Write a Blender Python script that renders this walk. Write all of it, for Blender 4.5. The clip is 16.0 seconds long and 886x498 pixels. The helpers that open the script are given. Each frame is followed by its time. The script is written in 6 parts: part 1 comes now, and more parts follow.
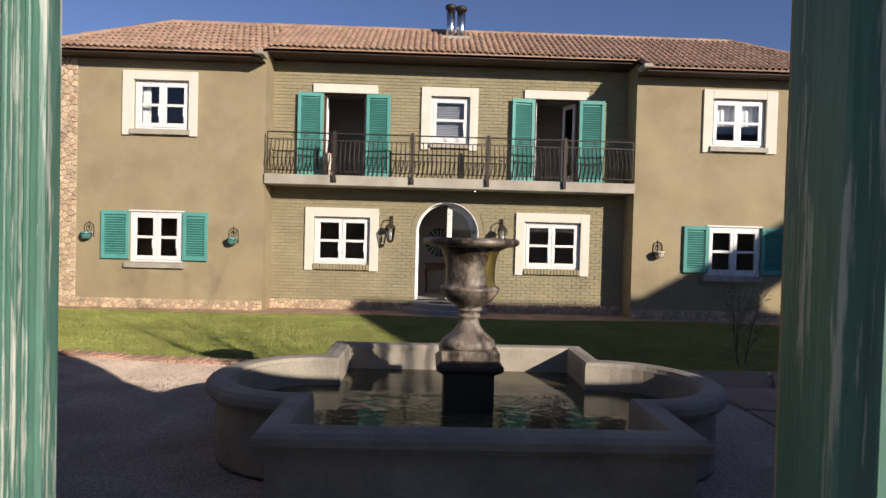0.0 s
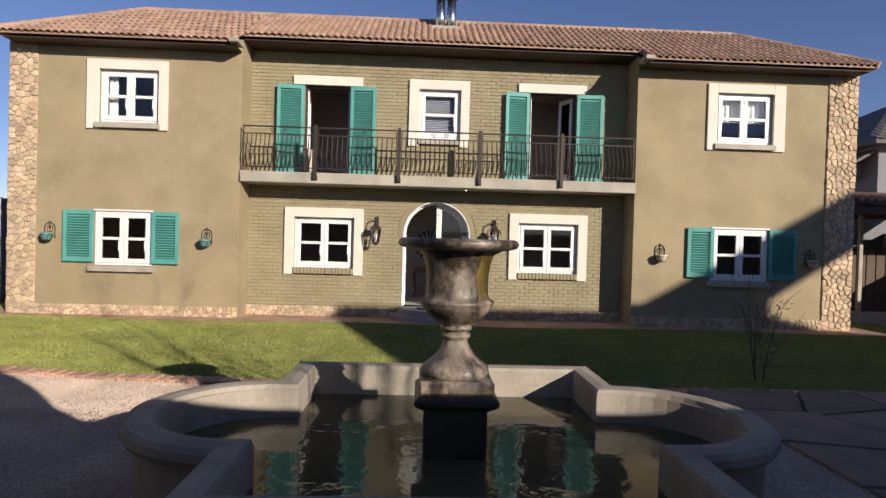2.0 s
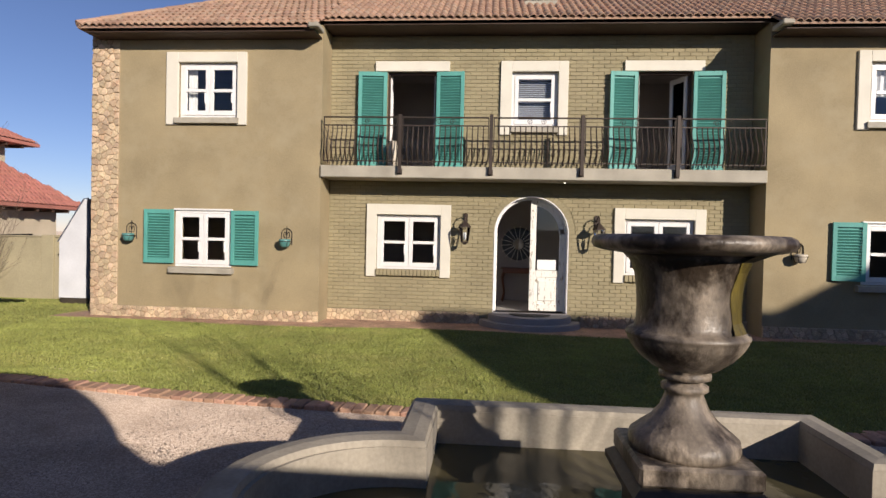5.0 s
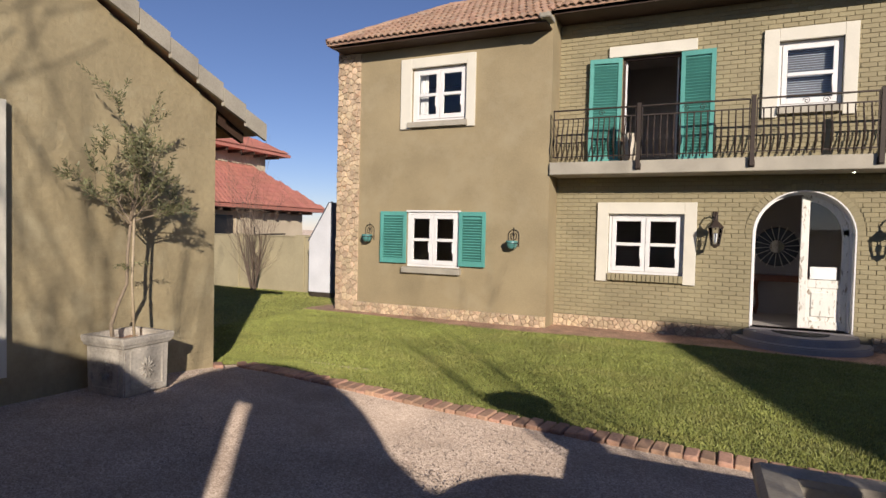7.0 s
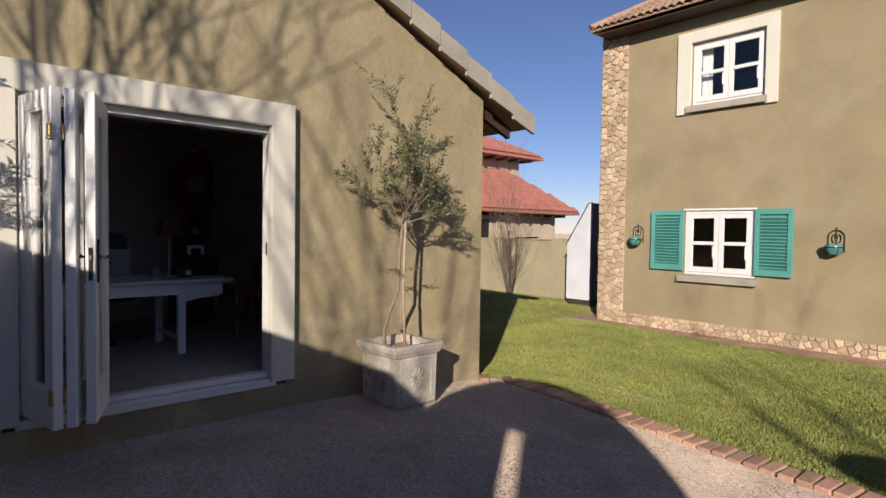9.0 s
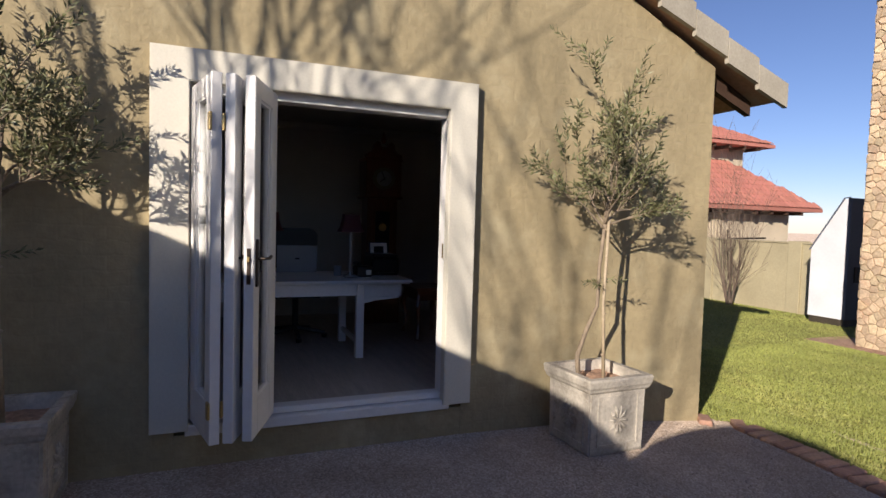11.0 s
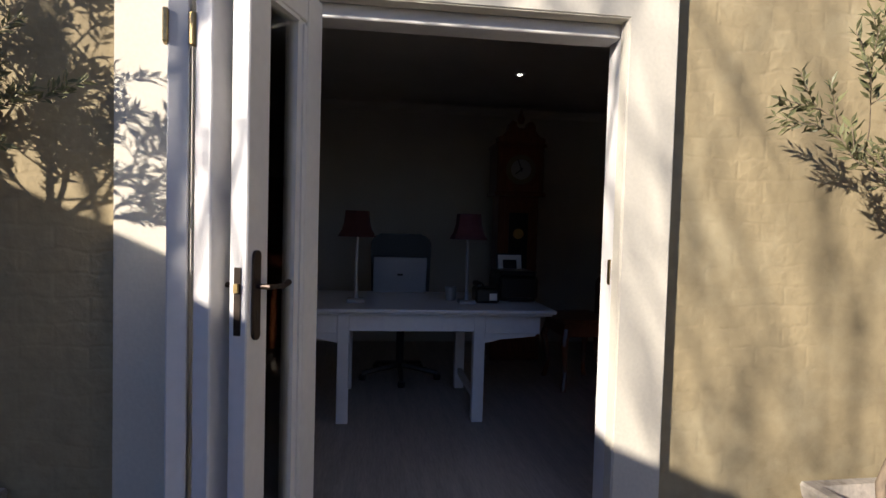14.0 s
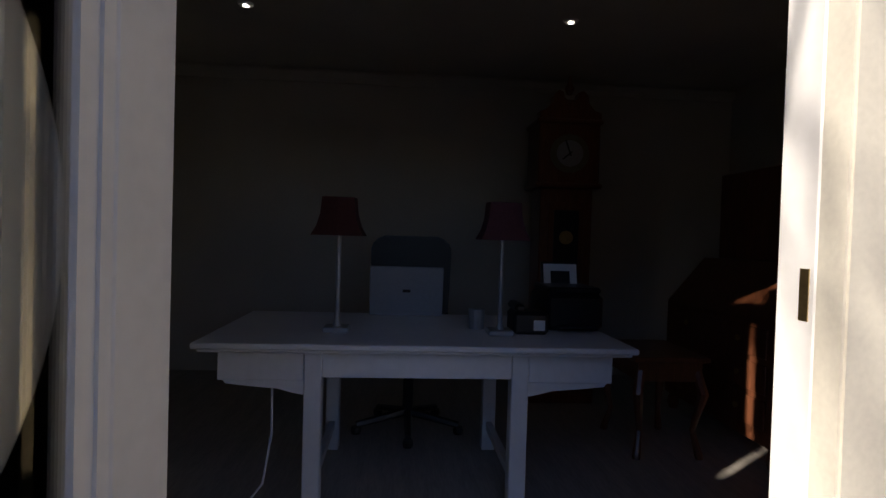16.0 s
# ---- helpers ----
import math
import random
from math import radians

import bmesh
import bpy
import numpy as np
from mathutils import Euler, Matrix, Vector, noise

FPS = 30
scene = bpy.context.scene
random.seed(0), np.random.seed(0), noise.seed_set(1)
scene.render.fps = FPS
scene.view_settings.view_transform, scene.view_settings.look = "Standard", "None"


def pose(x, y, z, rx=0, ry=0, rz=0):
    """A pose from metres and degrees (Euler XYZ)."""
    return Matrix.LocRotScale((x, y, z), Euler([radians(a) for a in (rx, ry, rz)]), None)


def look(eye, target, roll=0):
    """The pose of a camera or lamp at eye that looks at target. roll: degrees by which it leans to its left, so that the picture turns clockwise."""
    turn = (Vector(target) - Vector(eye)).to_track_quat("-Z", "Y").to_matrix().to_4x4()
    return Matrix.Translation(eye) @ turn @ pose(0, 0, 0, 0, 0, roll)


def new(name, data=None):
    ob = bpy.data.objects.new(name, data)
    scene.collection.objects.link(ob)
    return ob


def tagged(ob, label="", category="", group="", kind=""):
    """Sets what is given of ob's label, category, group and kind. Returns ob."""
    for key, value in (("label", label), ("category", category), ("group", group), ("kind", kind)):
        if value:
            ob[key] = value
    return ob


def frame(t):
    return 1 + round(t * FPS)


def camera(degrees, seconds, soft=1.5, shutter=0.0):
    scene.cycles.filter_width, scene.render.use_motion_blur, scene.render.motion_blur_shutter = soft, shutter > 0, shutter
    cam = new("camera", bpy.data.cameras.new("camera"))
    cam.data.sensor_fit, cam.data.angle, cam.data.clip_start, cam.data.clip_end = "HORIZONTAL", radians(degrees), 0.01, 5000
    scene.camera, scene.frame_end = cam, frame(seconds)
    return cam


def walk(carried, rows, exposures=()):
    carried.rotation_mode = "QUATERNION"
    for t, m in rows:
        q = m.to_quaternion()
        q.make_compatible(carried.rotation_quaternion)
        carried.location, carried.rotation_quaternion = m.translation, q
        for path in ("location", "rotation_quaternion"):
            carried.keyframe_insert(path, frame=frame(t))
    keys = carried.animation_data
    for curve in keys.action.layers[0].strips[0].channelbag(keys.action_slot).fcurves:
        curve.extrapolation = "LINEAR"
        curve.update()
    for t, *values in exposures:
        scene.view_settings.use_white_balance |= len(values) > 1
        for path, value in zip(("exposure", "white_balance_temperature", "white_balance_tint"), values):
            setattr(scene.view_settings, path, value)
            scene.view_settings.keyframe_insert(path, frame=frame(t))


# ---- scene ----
cam = camera(75.6, 16.0)
PATH = [
    (0, (-0.445, 0.273, 1.52), (-0.393, 2.272, 1.48), 1.5),
    (0.5, (-0.409, 0.505, 1.498), (-0.348, 2.504, 1.46), 1.6),
    (1, (-0.388, 0.679, 1.489), (-0.32, 2.677, 1.453), 1.6),
    (1.5, (-0.374, 0.883, 1.513), (-0.301, 2.881, 1.48), 1.7),
    (2, (-0.357, 1.1, 1.51), (-0.277, 3.098, 1.48), 1.6),
    (2.5, (-0.379, 1.305, 1.487), (-0.296, 3.303, 1.456), 1.6),
    (3, (-0.462, 1.49, 1.484), (-0.378, 3.488, 1.453), 1.7),
    (3.2, (-0.482, 1.566, 1.484), (-0.401, 3.564, 1.455), 1.7),
    (5.3, (-0.992, 2.328, 1.497), (-1.23, 4.314, 1.454), 1.4),
    (5.5, (-1.068, 2.359, 1.503), (-1.372, 4.336, 1.459), 1.5),
    (6, (-1.272, 2.494, 1.545), (-1.78, 4.428, 1.488), 1.3),
    (6.5, (-1.435, 2.592, 1.547), (-2.117, 4.471, 1.487), 1.4),
    (7, (-1.593, 2.728, 1.549), (-2.41, 4.552, 1.486), 1.3),
    (7.5, (-1.808, 2.874, 1.546), (-2.785, 4.618, 1.482), 1.2),
    (8, (-1.97, 3.0, 1.538), (-3.127, 4.629, 1.472), 1.1),
    (8.5, (-2.168, 3.132, 1.547), (-3.505, 4.617, 1.477), 1.0),
    (9, (-2.358, 3.284, 1.524), (-3.855, 4.608, 1.458), 0.8),
    (9.5, (-2.514, 3.4, 1.544), (-4.139, 4.563, 1.468), 0.7),
    (10, (-2.688, 3.483, 1.574), (-4.389, 4.531, 1.489), 0.9),
    (10.2, (-2.757, 3.519, 1.575), (-4.481, 4.528, 1.483), 1.2),
    (12.3, (-3.545, 4.15, 1.549), (-5.518, 4.469, 1.467), 1.1),
    (12.5, (-3.646, 4.166, 1.549), (-5.622, 4.467, 1.464), 1.1),
    (13, (-3.925, 4.196, 1.547), (-5.904, 4.476, 1.462), 1.3),
    (13.5, (-4.231, 4.247, 1.536), (-6.211, 4.518, 1.456), 1.5),
    (14, (-4.536, 4.303, 1.526), (-6.518, 4.556, 1.445), 1.6),
    (14.5, (-4.83, 4.337, 1.512), (-6.815, 4.567, 1.44), 1.9),
    (15, (-5.125, 4.392, 1.492), (-7.113, 4.595, 1.426), 1.8),
    (15.5, (-5.407, 4.447, 1.465), (-7.4, 4.611, 1.411), 1.6),
    (16, (-5.674, 4.476, 1.449), (-7.667, 4.629, 1.409), 1.7),
]
EXPOSURE = [(0.0, 0.26, 6500, 14), (2.5, 0.28, 6500, 14), (5.5, 0.18, 6500, 14), (8.5, 0.14, 6500, 14), (10.0, 0.30, 6500, 14), (12.5, 0.68, 6500, 14), (14.0, 0.72, 6500, 14), (16.0, 0.6, 6500, 14)]
walk(cam, [(t, look(eye, target, roll)) for t, eye, target, roll in PATH], EXPOSURE)

# ---- light ----
SUN_DIR = Vector((-0.79, 1.0, -0.43)).normalized()
sun = new("sun", bpy.data.lights.new("sun", "SUN"))
sun.data.energy, sun.data.angle, sun.data.color = 5.0, radians(0.53), (1.0, 0.92, 0.79)
sun.matrix_world = look((0, 0, 30), tuple(Vector((0, 0, 30)) + SUN_DIR))
world = bpy.data.worlds.new("sky")
scene.world = world
world.use_nodes = True
wn = world.node_tree.nodes
sky = wn.new("ShaderNodeTexSky")
sky.sky_type, sky.sun_disc = "NISHITA", False
sky.sun_elevation = math.asin(-SUN_DIR.z)
sky.sun_rotation = math.atan2(-SUN_DIR.x, -SUN_DIR.y)
sky.altitude, sky.air_density, sky.dust_density, sky.ozone_density = 1500, 1.0, 0.0, 4.0
tone = wn.new("ShaderNodeMixRGB")
tone.blend_type, tone.inputs[0].default_value, tone.inputs[2].default_value = "MULTIPLY", 1.0, (1.10, 0.95, 1.03, 1)
world.node_tree.links.new(sky.outputs[0], tone.inputs[1])
world.node_tree.links.new(tone.outputs[0], wn["Background"].inputs[0])
wn["Background"].inputs[1].default_value = 0.08


# ---- materials ----
def ramp_node(nt, stops):
    r = nt.nodes.new("ShaderNodeValToRGB")
    e = r.color_ramp.elements
    e[0].position, e[0].color = stops[0][0], (*stops[0][1], 1)
    e[1].position, e[1].color = stops[-1][0], (*stops[-1][1], 1)
    for p, c in stops[1:-1]:
        n = e.new(p)
        n.color = (*c, 1)
    return r


def scaled(c, k):
    return tuple(max(0.0, min(1.0, v * k)) for v in c)


def surface(name, color, rough=0.8, metal=0.0, grain=40.0, stain=1.2, vary=0.12, stain_vary=0.15, bump=0.15, depth=0.01,
            piece=0.0, tint=None, tint_scale=3.0, tint_at=(0.55, 0.7), coat=0.0, stretch=(1, 1, 1), local=False, courses=0.0):
    """Colour with fine grain, broad stains, an optional second tint in patches, variation from piece to piece, and fine relief."""
    m = bpy.data.materials.new(name)
    m.use_nodes = True
    nt = m.node_tree
    n, l = nt.nodes, nt.links
    b = n["Principled BSDF"]
    b.inputs["Roughness"].default_value, b.inputs["Metallic"].default_value = rough, metal
    if coat:
        b.inputs["Coat Weight"].default_value = coat
    if local:
        src = n.new("ShaderNodeTexCoord").outputs["Object"]
    else:
        src = n.new("ShaderNodeNewGeometry").outputs["Position"]
    mp = n.new("ShaderNodeMapping")
    mp.inputs["Scale"].default_value = stretch
    l.new(src, mp.inputs[0])
    fine, broad = n.new("ShaderNodeTexNoise"), n.new("ShaderNodeTexNoise")
    fine.inputs["Scale"].default_value, fine.inputs["Detail"].default_value = grain, 6
    broad.inputs["Scale"].default_value, broad.inputs["Detail"].default_value = stain, 4
    l.new(mp.outputs[0], fine.inputs["Vector"])
    l.new(mp.outputs[0], broad.inputs["Vector"])
    r1 = ramp_node(nt, [(0.3, scaled(color, 1 - vary)), (0.7, scaled(color, 1 + vary))])
    l.new(fine.outputs["Fac"], r1.inputs[0])
    r2 = ramp_node(nt, [(0.3, (1 - stain_vary,) * 3), (0.7, (1 + stain_vary * 0.4,) * 3)])
    l.new(broad.outputs["Fac"], r2.inputs[0])
    mul = n.new("ShaderNodeMixRGB")
    mul.blend_type, mul.inputs[0].default_value = "MULTIPLY", 1.0
    l.new(r1.outputs[0], mul.inputs[1])
    l.new(r2.outputs[0], mul.inputs[2])
    out = mul.outputs[0]
    if tint:
        t = n.new("ShaderNodeTexNoise")
        t.inputs["Scale"].default_value, t.inputs["Detail"].default_value = tint_scale, 8
        t.inputs["Roughness"].default_value = 0.65
        l.new(mp.outputs[0], t.inputs["Vector"])
        f = ramp_node(nt, [(tint_at[0], (0, 0, 0)), (tint_at[1], (1, 1, 1))])
        l.new(t.outputs["Fac"], f.inputs[0])
        mix = n.new("ShaderNodeMixRGB")
        l.new(f.outputs[0], mix.inputs[0])
        l.new(out, mix.inputs[1])
        mix.inputs[2].default_value = (*tint, 1)
        out = mix.outputs[0]
    if piece:
        info = n.new("ShaderNodeObjectInfo")
        geo = n.new("ShaderNodeNewGeometry")
        add = n.new("ShaderNodeMath")
        add.operation = "ADD"
        l.new(info.outputs["Random"], add.inputs[0])
        l.new(geo.outputs["Random Per Island"], add.inputs[1])
        fr = n.new("ShaderNodeMath")
        fr.operation = "FRACT"
        l.new(add.outputs[0], fr.inputs[0])
        hsv = n.new("ShaderNodeHueSaturation")
        mr = n.new("ShaderNodeMapRange")
        mr.inputs["To Min"].default_value, mr.inputs["To Max"].default_value = 1 - piece, 1 + piece
        l.new(fr.outputs[0], mr.inputs["Value"])
        l.new(mr.outputs[0], hsv.inputs["Value"])
        mr2 = n.new("ShaderNodeMapRange")
        mr2.inputs["To Min"].default_value, mr2.inputs["To Max"].default_value = 0.5 - piece * 0.035, 0.5 + piece * 0.035
        sub = n.new("ShaderNodeMath")
        sub.operation, sub.inputs[1].default_value = "MULTIPLY", 7.31
        l.new(fr.outputs[0], sub.inputs[0])
        f2 = n.new("ShaderNodeMath")
        f2.operation = "FRACT"
        l.new(sub.outputs[0], f2.inputs[0])
        l.new(f2.outputs[0], mr2.inputs["Value"])
        l.new(mr2.outputs[0], hsv.inputs["Hue"])
        l.new(out, hsv.inputs["Color"])
        out = hsv.outputs[0]
    l.new(out, b.inputs["Base Color"])
    if bump:
        bp = n.new("ShaderNodeBump")
        bp.inputs["Strength"].default_value, bp.inputs["Distance"].default_value = bump, depth
        l.new(fine.outputs["Fac"], bp.inputs["Height"])
        last = bp
        if courses:
            sepx, comb, br = n.new("ShaderNodeSeparateXYZ"), n.new("ShaderNodeCombineXYZ"), n.new("ShaderNodeTexBrick")
            wob = n.new("ShaderNodeTexNoise")
            wob.inputs["Scale"].default_value = 5.0
            l.new(mp.outputs[0], wob.inputs["Vector"])
            ad = n.new("ShaderNodeMath")
            ad.operation, ad.inputs[1].default_value = "MULTIPLY_ADD", 0.08
            l.new(src, sepx.inputs[0])
            l.new(wob.outputs["Fac"], ad.inputs[0])
            l.new(sepx.outputs["Z"], ad.inputs[2])
            l.new(sepx.outputs["Y"], comb.inputs["X"])
            l.new(ad.outputs[0], comb.inputs["Y"])
            l.new(comb.outputs[0], br.inputs["Vector"])
            br.inputs["Scale"].default_value, br.inputs["Brick Width"].default_value, br.inputs["Row Height"].default_value = 1.0, 0.23, 0.085
            br.inputs["Mortar Size"].default_value, br.inputs["Mortar Smooth"].default_value = 0.012, 1.0
            b2 = n.new("ShaderNodeBump")
            b2.invert = True
            b2.inputs["Strength"].default_value, b2.inputs["Distance"].default_value = courses, 0.006
            pat = n.new("ShaderNodeMath")
            pat.operation = "MULTIPLY"
            l.new(br.outputs["Fac"], pat.inputs[0])
            l.new(broad.outputs["Fac"], pat.inputs[1])
            l.new(pat.outputs[0], b2.inputs["Height"])
            l.new(bp.outputs[0], b2.inputs["Normal"])
            last = b2
        l.new(last.outputs[0], b.inputs["Normal"])
    return m


OLIVE = (0.325, 0.258, 0.150)
M_plaster = surface("olive_plaster", OLIVE, 0.92, grain=55, stain=0.9, vary=0.10, stain_vary=0.22, bump=0.35, depth=0.006,
                    tint=(0.35, 0.288, 0.180), tint_scale=1.4, tint_at=(0.5, 0.75))
M_bagged = surface("bagged_olive_plaster", (0.362, 0.292, 0.170), 0.92, grain=22, stain=1.6, vary=0.08, stain_vary=0.2, bump=0.5, depth=0.012,
                   tint=(0.42, 0.355, 0.222), tint_scale=2.2, tint_at=(0.52, 0.72), courses=0.3)
M_brick = surface("painted_olive_brick", (0.305, 0.258, 0.152), 0.85, grain=60, stain=1.3, vary=0.10, stain_vary=0.15, bump=0.4, depth=0.006, piece=0.06)
M_mortar = surface("painted_mortar", (0.262, 0.221, 0.132), 0.95, grain=80, bump=0.4)
M_cream = surface("cream_trim_plaster", (0.68, 0.635, 0.535), 0.85, grain=70, stain=2.0, vary=0.04, stain_vary=0.08, bump=0.2, depth=0.004)
M_white = surface("white_gloss_paint", (0.76, 0.74, 0.72), 0.4, grain=30, stain=3, vary=0.03, stain_vary=0.06, bump=0.06, depth=0.003)
M_worn = surface("worn_white_paint", (0.80, 0.77, 0.70), 0.6, grain=40, stain=4, vary=0.05, stain_vary=0.1, bump=0.2, depth=0.003,
                 tint=(0.30, 0.24, 0.17), tint_scale=14, tint_at=(0.56, 0.64), stretch=(1.6, 1.6, 0.5))
M_teal = surface("teal_painted_wood", (0.095, 0.335, 0.29), 0.55, grain=40, stain=2.5, vary=0.08, stain_vary=0.12, bump=0.15, depth=0.003)
M_gate = surface("weathered_green_paint", (0.085, 0.195, 0.148), 0.5, grain=30, stain=5, vary=0.15, stain_vary=0.3, bump=0.4, depth=0.004,
                 tint=(0.42, 0.44, 0.38), tint_scale=9, tint_at=(0.54, 0.62), stretch=(5, 5, 0.30))
M_iron = surface("dark_wrought_iron", (0.035, 0.028, 0.023), 0.6, 0.5, grain=80, vary=0.2, bump=0.2, depth=0.002)
M_railing = surface("weathered_brown_iron", (0.046, 0.031, 0.023), 0.6, 0.3, grain=60, vary=0.2, bump=0.2, depth=0.002)
M_stone = surface("sandstone_rubble", (0.53, 0.40, 0.265), 0.9, grain=35, stain=4, vary=0.2, stain_vary=0.2, bump=0.6, depth=0.012, piece=0.22,
                  tint=(0.42, 0.25, 0.15), tint_scale=5, tint_at=(0.55, 0.75))
M_joint = surface("stone_mortar", (0.40, 0.30, 0.20), 0.95, grain=70, bump=0.5)
M_rooftile = surface("terracotta_roof_tile", (0.375, 0.23, 0.155), 0.85, grain=30, stain=2.5, vary=0.15, stain_vary=0.2, bump=0.3, depth=0.006, piece=0.15,
                     tint=(0.36, 0.27, 0.20), tint_scale=4, tint_at=(0.5, 0.7))
M_redtile = surface("red_roof_tile", (0.45, 0.175, 0.13), 0.8, grain=30, stain=1.5, vary=0.1, stain_vary=0.15, bump=0.3, depth=0.01, piece=0.10)
M_darktile = surface("grey_roof_tile", (0.12, 0.105, 0.10), 0.8, grain=20, bump=0.3, piece=0.1)
M_concrete = surface("cement_coping", (0.40, 0.36, 0.29), 0.9, grain=60, stain=2, vary=0.1, stain_vary=0.25, bump=0.3, depth=0.005)
M_pool = surface("pool_cement_render", (0.36, 0.315, 0.25), 0.85, grain=50, stain=2.2, vary=0.1, stain_vary=0.35, bump=0.3, depth=0.005,
                 tint=(0.24, 0.20, 0.15), tint_scale=2.6, tint_at=(0.58, 0.78))
M_urn = surface("weathered_cast_stone", (0.29, 0.235, 0.18), 0.42, grain=45, stain=7, vary=0.25, stain_vary=0.5, bump=0.6, depth=0.006,
                tint=(0.042, 0.029, 0.019), tint_scale=4.2, tint_at=(0.42, 0.54), stretch=(1.15, 1.15, 0.75))
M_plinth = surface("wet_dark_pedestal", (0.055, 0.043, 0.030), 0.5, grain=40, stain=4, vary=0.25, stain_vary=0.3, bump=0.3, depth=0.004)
M_moss = surface("yellow_green_algae", (0.105, 0.078, 0.012), 0.5, grain=60, stain=9, vary=0.3, stain_vary=0.5, bump=0.3, tint=(0.04, 0.028, 0.015), tint_scale=7, tint_at=(0.5, 0.65), stretch=(1, 1, 0.3))
M_pot = surface("limewashed_terracotta", (0.50, 0.45, 0.38), 0.9, grain=45, stain=5, vary=0.15, stain_vary=0.35, bump=0.5, depth=0.006,
                tint=(0.24, 0.20, 0.16), tint_scale=7, tint_at=(0.58, 0.72))
M_soil = surface("red_brown_soil", (0.46, 0.285, 0.19), 0.95, grain=30, stain=3, vary=0.3, stain_vary=0.3, bump=0.8, depth=0.02)
M_bark = surface("grey_brown_bark", (0.26, 0.20, 0.14), 0.9, grain=60, stain=6, vary=0.25, bump=0.5, depth=0.004, stretch=(1, 1, 0.3))
M_cane = surface("pale_bamboo", (0.42, 0.33, 0.22), 0.6, grain=50, stain=8, vary=0.12, stain_vary=0.25, bump=0.1, depth=0.002)
M_darkbark = surface("dark_bark", (0.14, 0.10, 0.075), 0.9, grain=50, vary=0.3, bump=0.5)
M_leaf = surface("olive_leaf", (0.150, 0.152, 0.068), 0.5, grain=10, stain=5, vary=0.15, stain_vary=0.3, bump=0, piece=0.35)
M_edge = surface("red_clay_brick", (0.48, 0.285, 0.19), 0.9, grain=40, stain=3, vary=0.15, stain_vary=0.25, bump=0.5, depth=0.006, piece=0.22)
M_steel = surface("galvanised_steel", (0.72, 0.72, 0.72), 0.22, 1.0, grain=10, vary=0.03, bump=0)
M_bronze = surface("dark_bronze", (0.050, 0.036, 0.028), 0.42, 0.7, grain=50, vary=0.2, bump=0.15, depth=0.002)
M_brass = surface("aged_brass", (0.55, 0.40, 0.18), 0.4, 1.0, grain=60, vary=0.15, bump=0.1)
M_wood = surface("dark_mahogany", (0.16, 0.055, 0.025), 0.35, grain=12, stain=3, vary=0.25, bump=0.1, depth=0.002, stretch=(8, 8, 0.8), coat=0.3)
M_beam = surface("stained_timber", (0.055, 0.028, 0.017), 0.7, grain=20, vary=0.2, bump=0.2, stretch=(1, 6, 6))
M_desk = surface("white_painted_wood", (0.74, 0.74, 0.75), 0.45, grain=30, stain=3, vary=0.03, stain_vary=0.06, bump=0.08, depth=0.003)
M_wall_in = surface("interior_wall_paint", (0.58, 0.55, 0.49), 0.9, grain=60, stain=1, vary=0.03, bump=0.1)
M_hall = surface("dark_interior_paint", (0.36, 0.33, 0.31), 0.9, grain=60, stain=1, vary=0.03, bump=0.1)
M_floor_in = surface("pale_laminate_floor", (0.40, 0.36, 0.315), 0.45, grain=14, stain=2, vary=0.15, bump=0.1, stretch=(1, 9, 9))
M_black = surface("black_plastic", (0.012, 0.012, 0.013), 0.35, grain=60, vary=0.1, bump=0.05)
M_leather = surface("black_leather", (0.010, 0.010, 0.011), 0.45, grain=90, vary=0.2, bump=0.3, depth=0.002)
M_silver = surface("brushed_silver", (0.34, 0.35, 0.37), 0.4, 0.4, grain=60, vary=0.04, bump=0)
M_shade_red = surface("dark_red_lamp_shade", (0.06, 0.013, 0.010), 0.9, grain=80, vary=0.12, bump=0.2)
M_shade_dark = surface("plum_lamp_shade", (0.09, 0.028, 0.035), 0.9, grain=80, vary=0.12, bump=0.2)
M_paper = surface("white_paper", (0.82, 0.82, 0.82), 0.8, grain=20, vary=0.02, bump=0)
M_dial = surface("brass_clock_dial", (0.20, 0.17, 0.11), 0.4, 0.4, grain=40, vary=0.1, bump=0)
M_ceramic = surface("turquoise_glaze", (0.09, 0.25, 0.235), 0.3, grain=40, stain=12, vary=0.1, stain_vary=0.3, bump=0.05)
M_creampot = surface("cream_tin", (0.55, 0.48, 0.38), 0.6, grain=40, vary=0.1, bump=0.1)
M_cloth = surface("white_curtain_cloth", (0.82, 0.81, 0.80), 0.95, grain=60, vary=0.05, bump=0.2)
M_blind = surface("slate_blue_blind", (0.46, 0.475, 0.52), 0.5, grain=40, vary=0.1, bump=0)
M_shed = surface("white_shed_panel", (0.66, 0.66, 0.68), 0.6, grain=20, vary=0.03, bump=0.05)
M_sheddark = surface("slate_shed_panel", (0.085, 0.095, 0.13), 0.6, grain=20, vary=0.05, bump=0.05)
M_nhwall = surface("beige_render", (0.53, 0.445, 0.325), 0.9, grain=30, vary=0.05, bump=0.2)
M_garden_wall = surface("olive_garden_wall", (0.36, 0.31, 0.195), 0.9, grain=30, stain=1.2, vary=0.08, bump=0.3)
M_carpanel = surface("brown_slatted_panel", (0.10, 0.07, 0.045), 0.8, grain=20, vary=0.15, bump=0.2)
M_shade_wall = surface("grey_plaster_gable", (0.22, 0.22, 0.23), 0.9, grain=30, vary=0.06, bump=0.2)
M_mat = surface("coir_door_mat", (0.05, 0.045, 0.04), 0.95, grain=150, vary=0.3, bump=0.6)
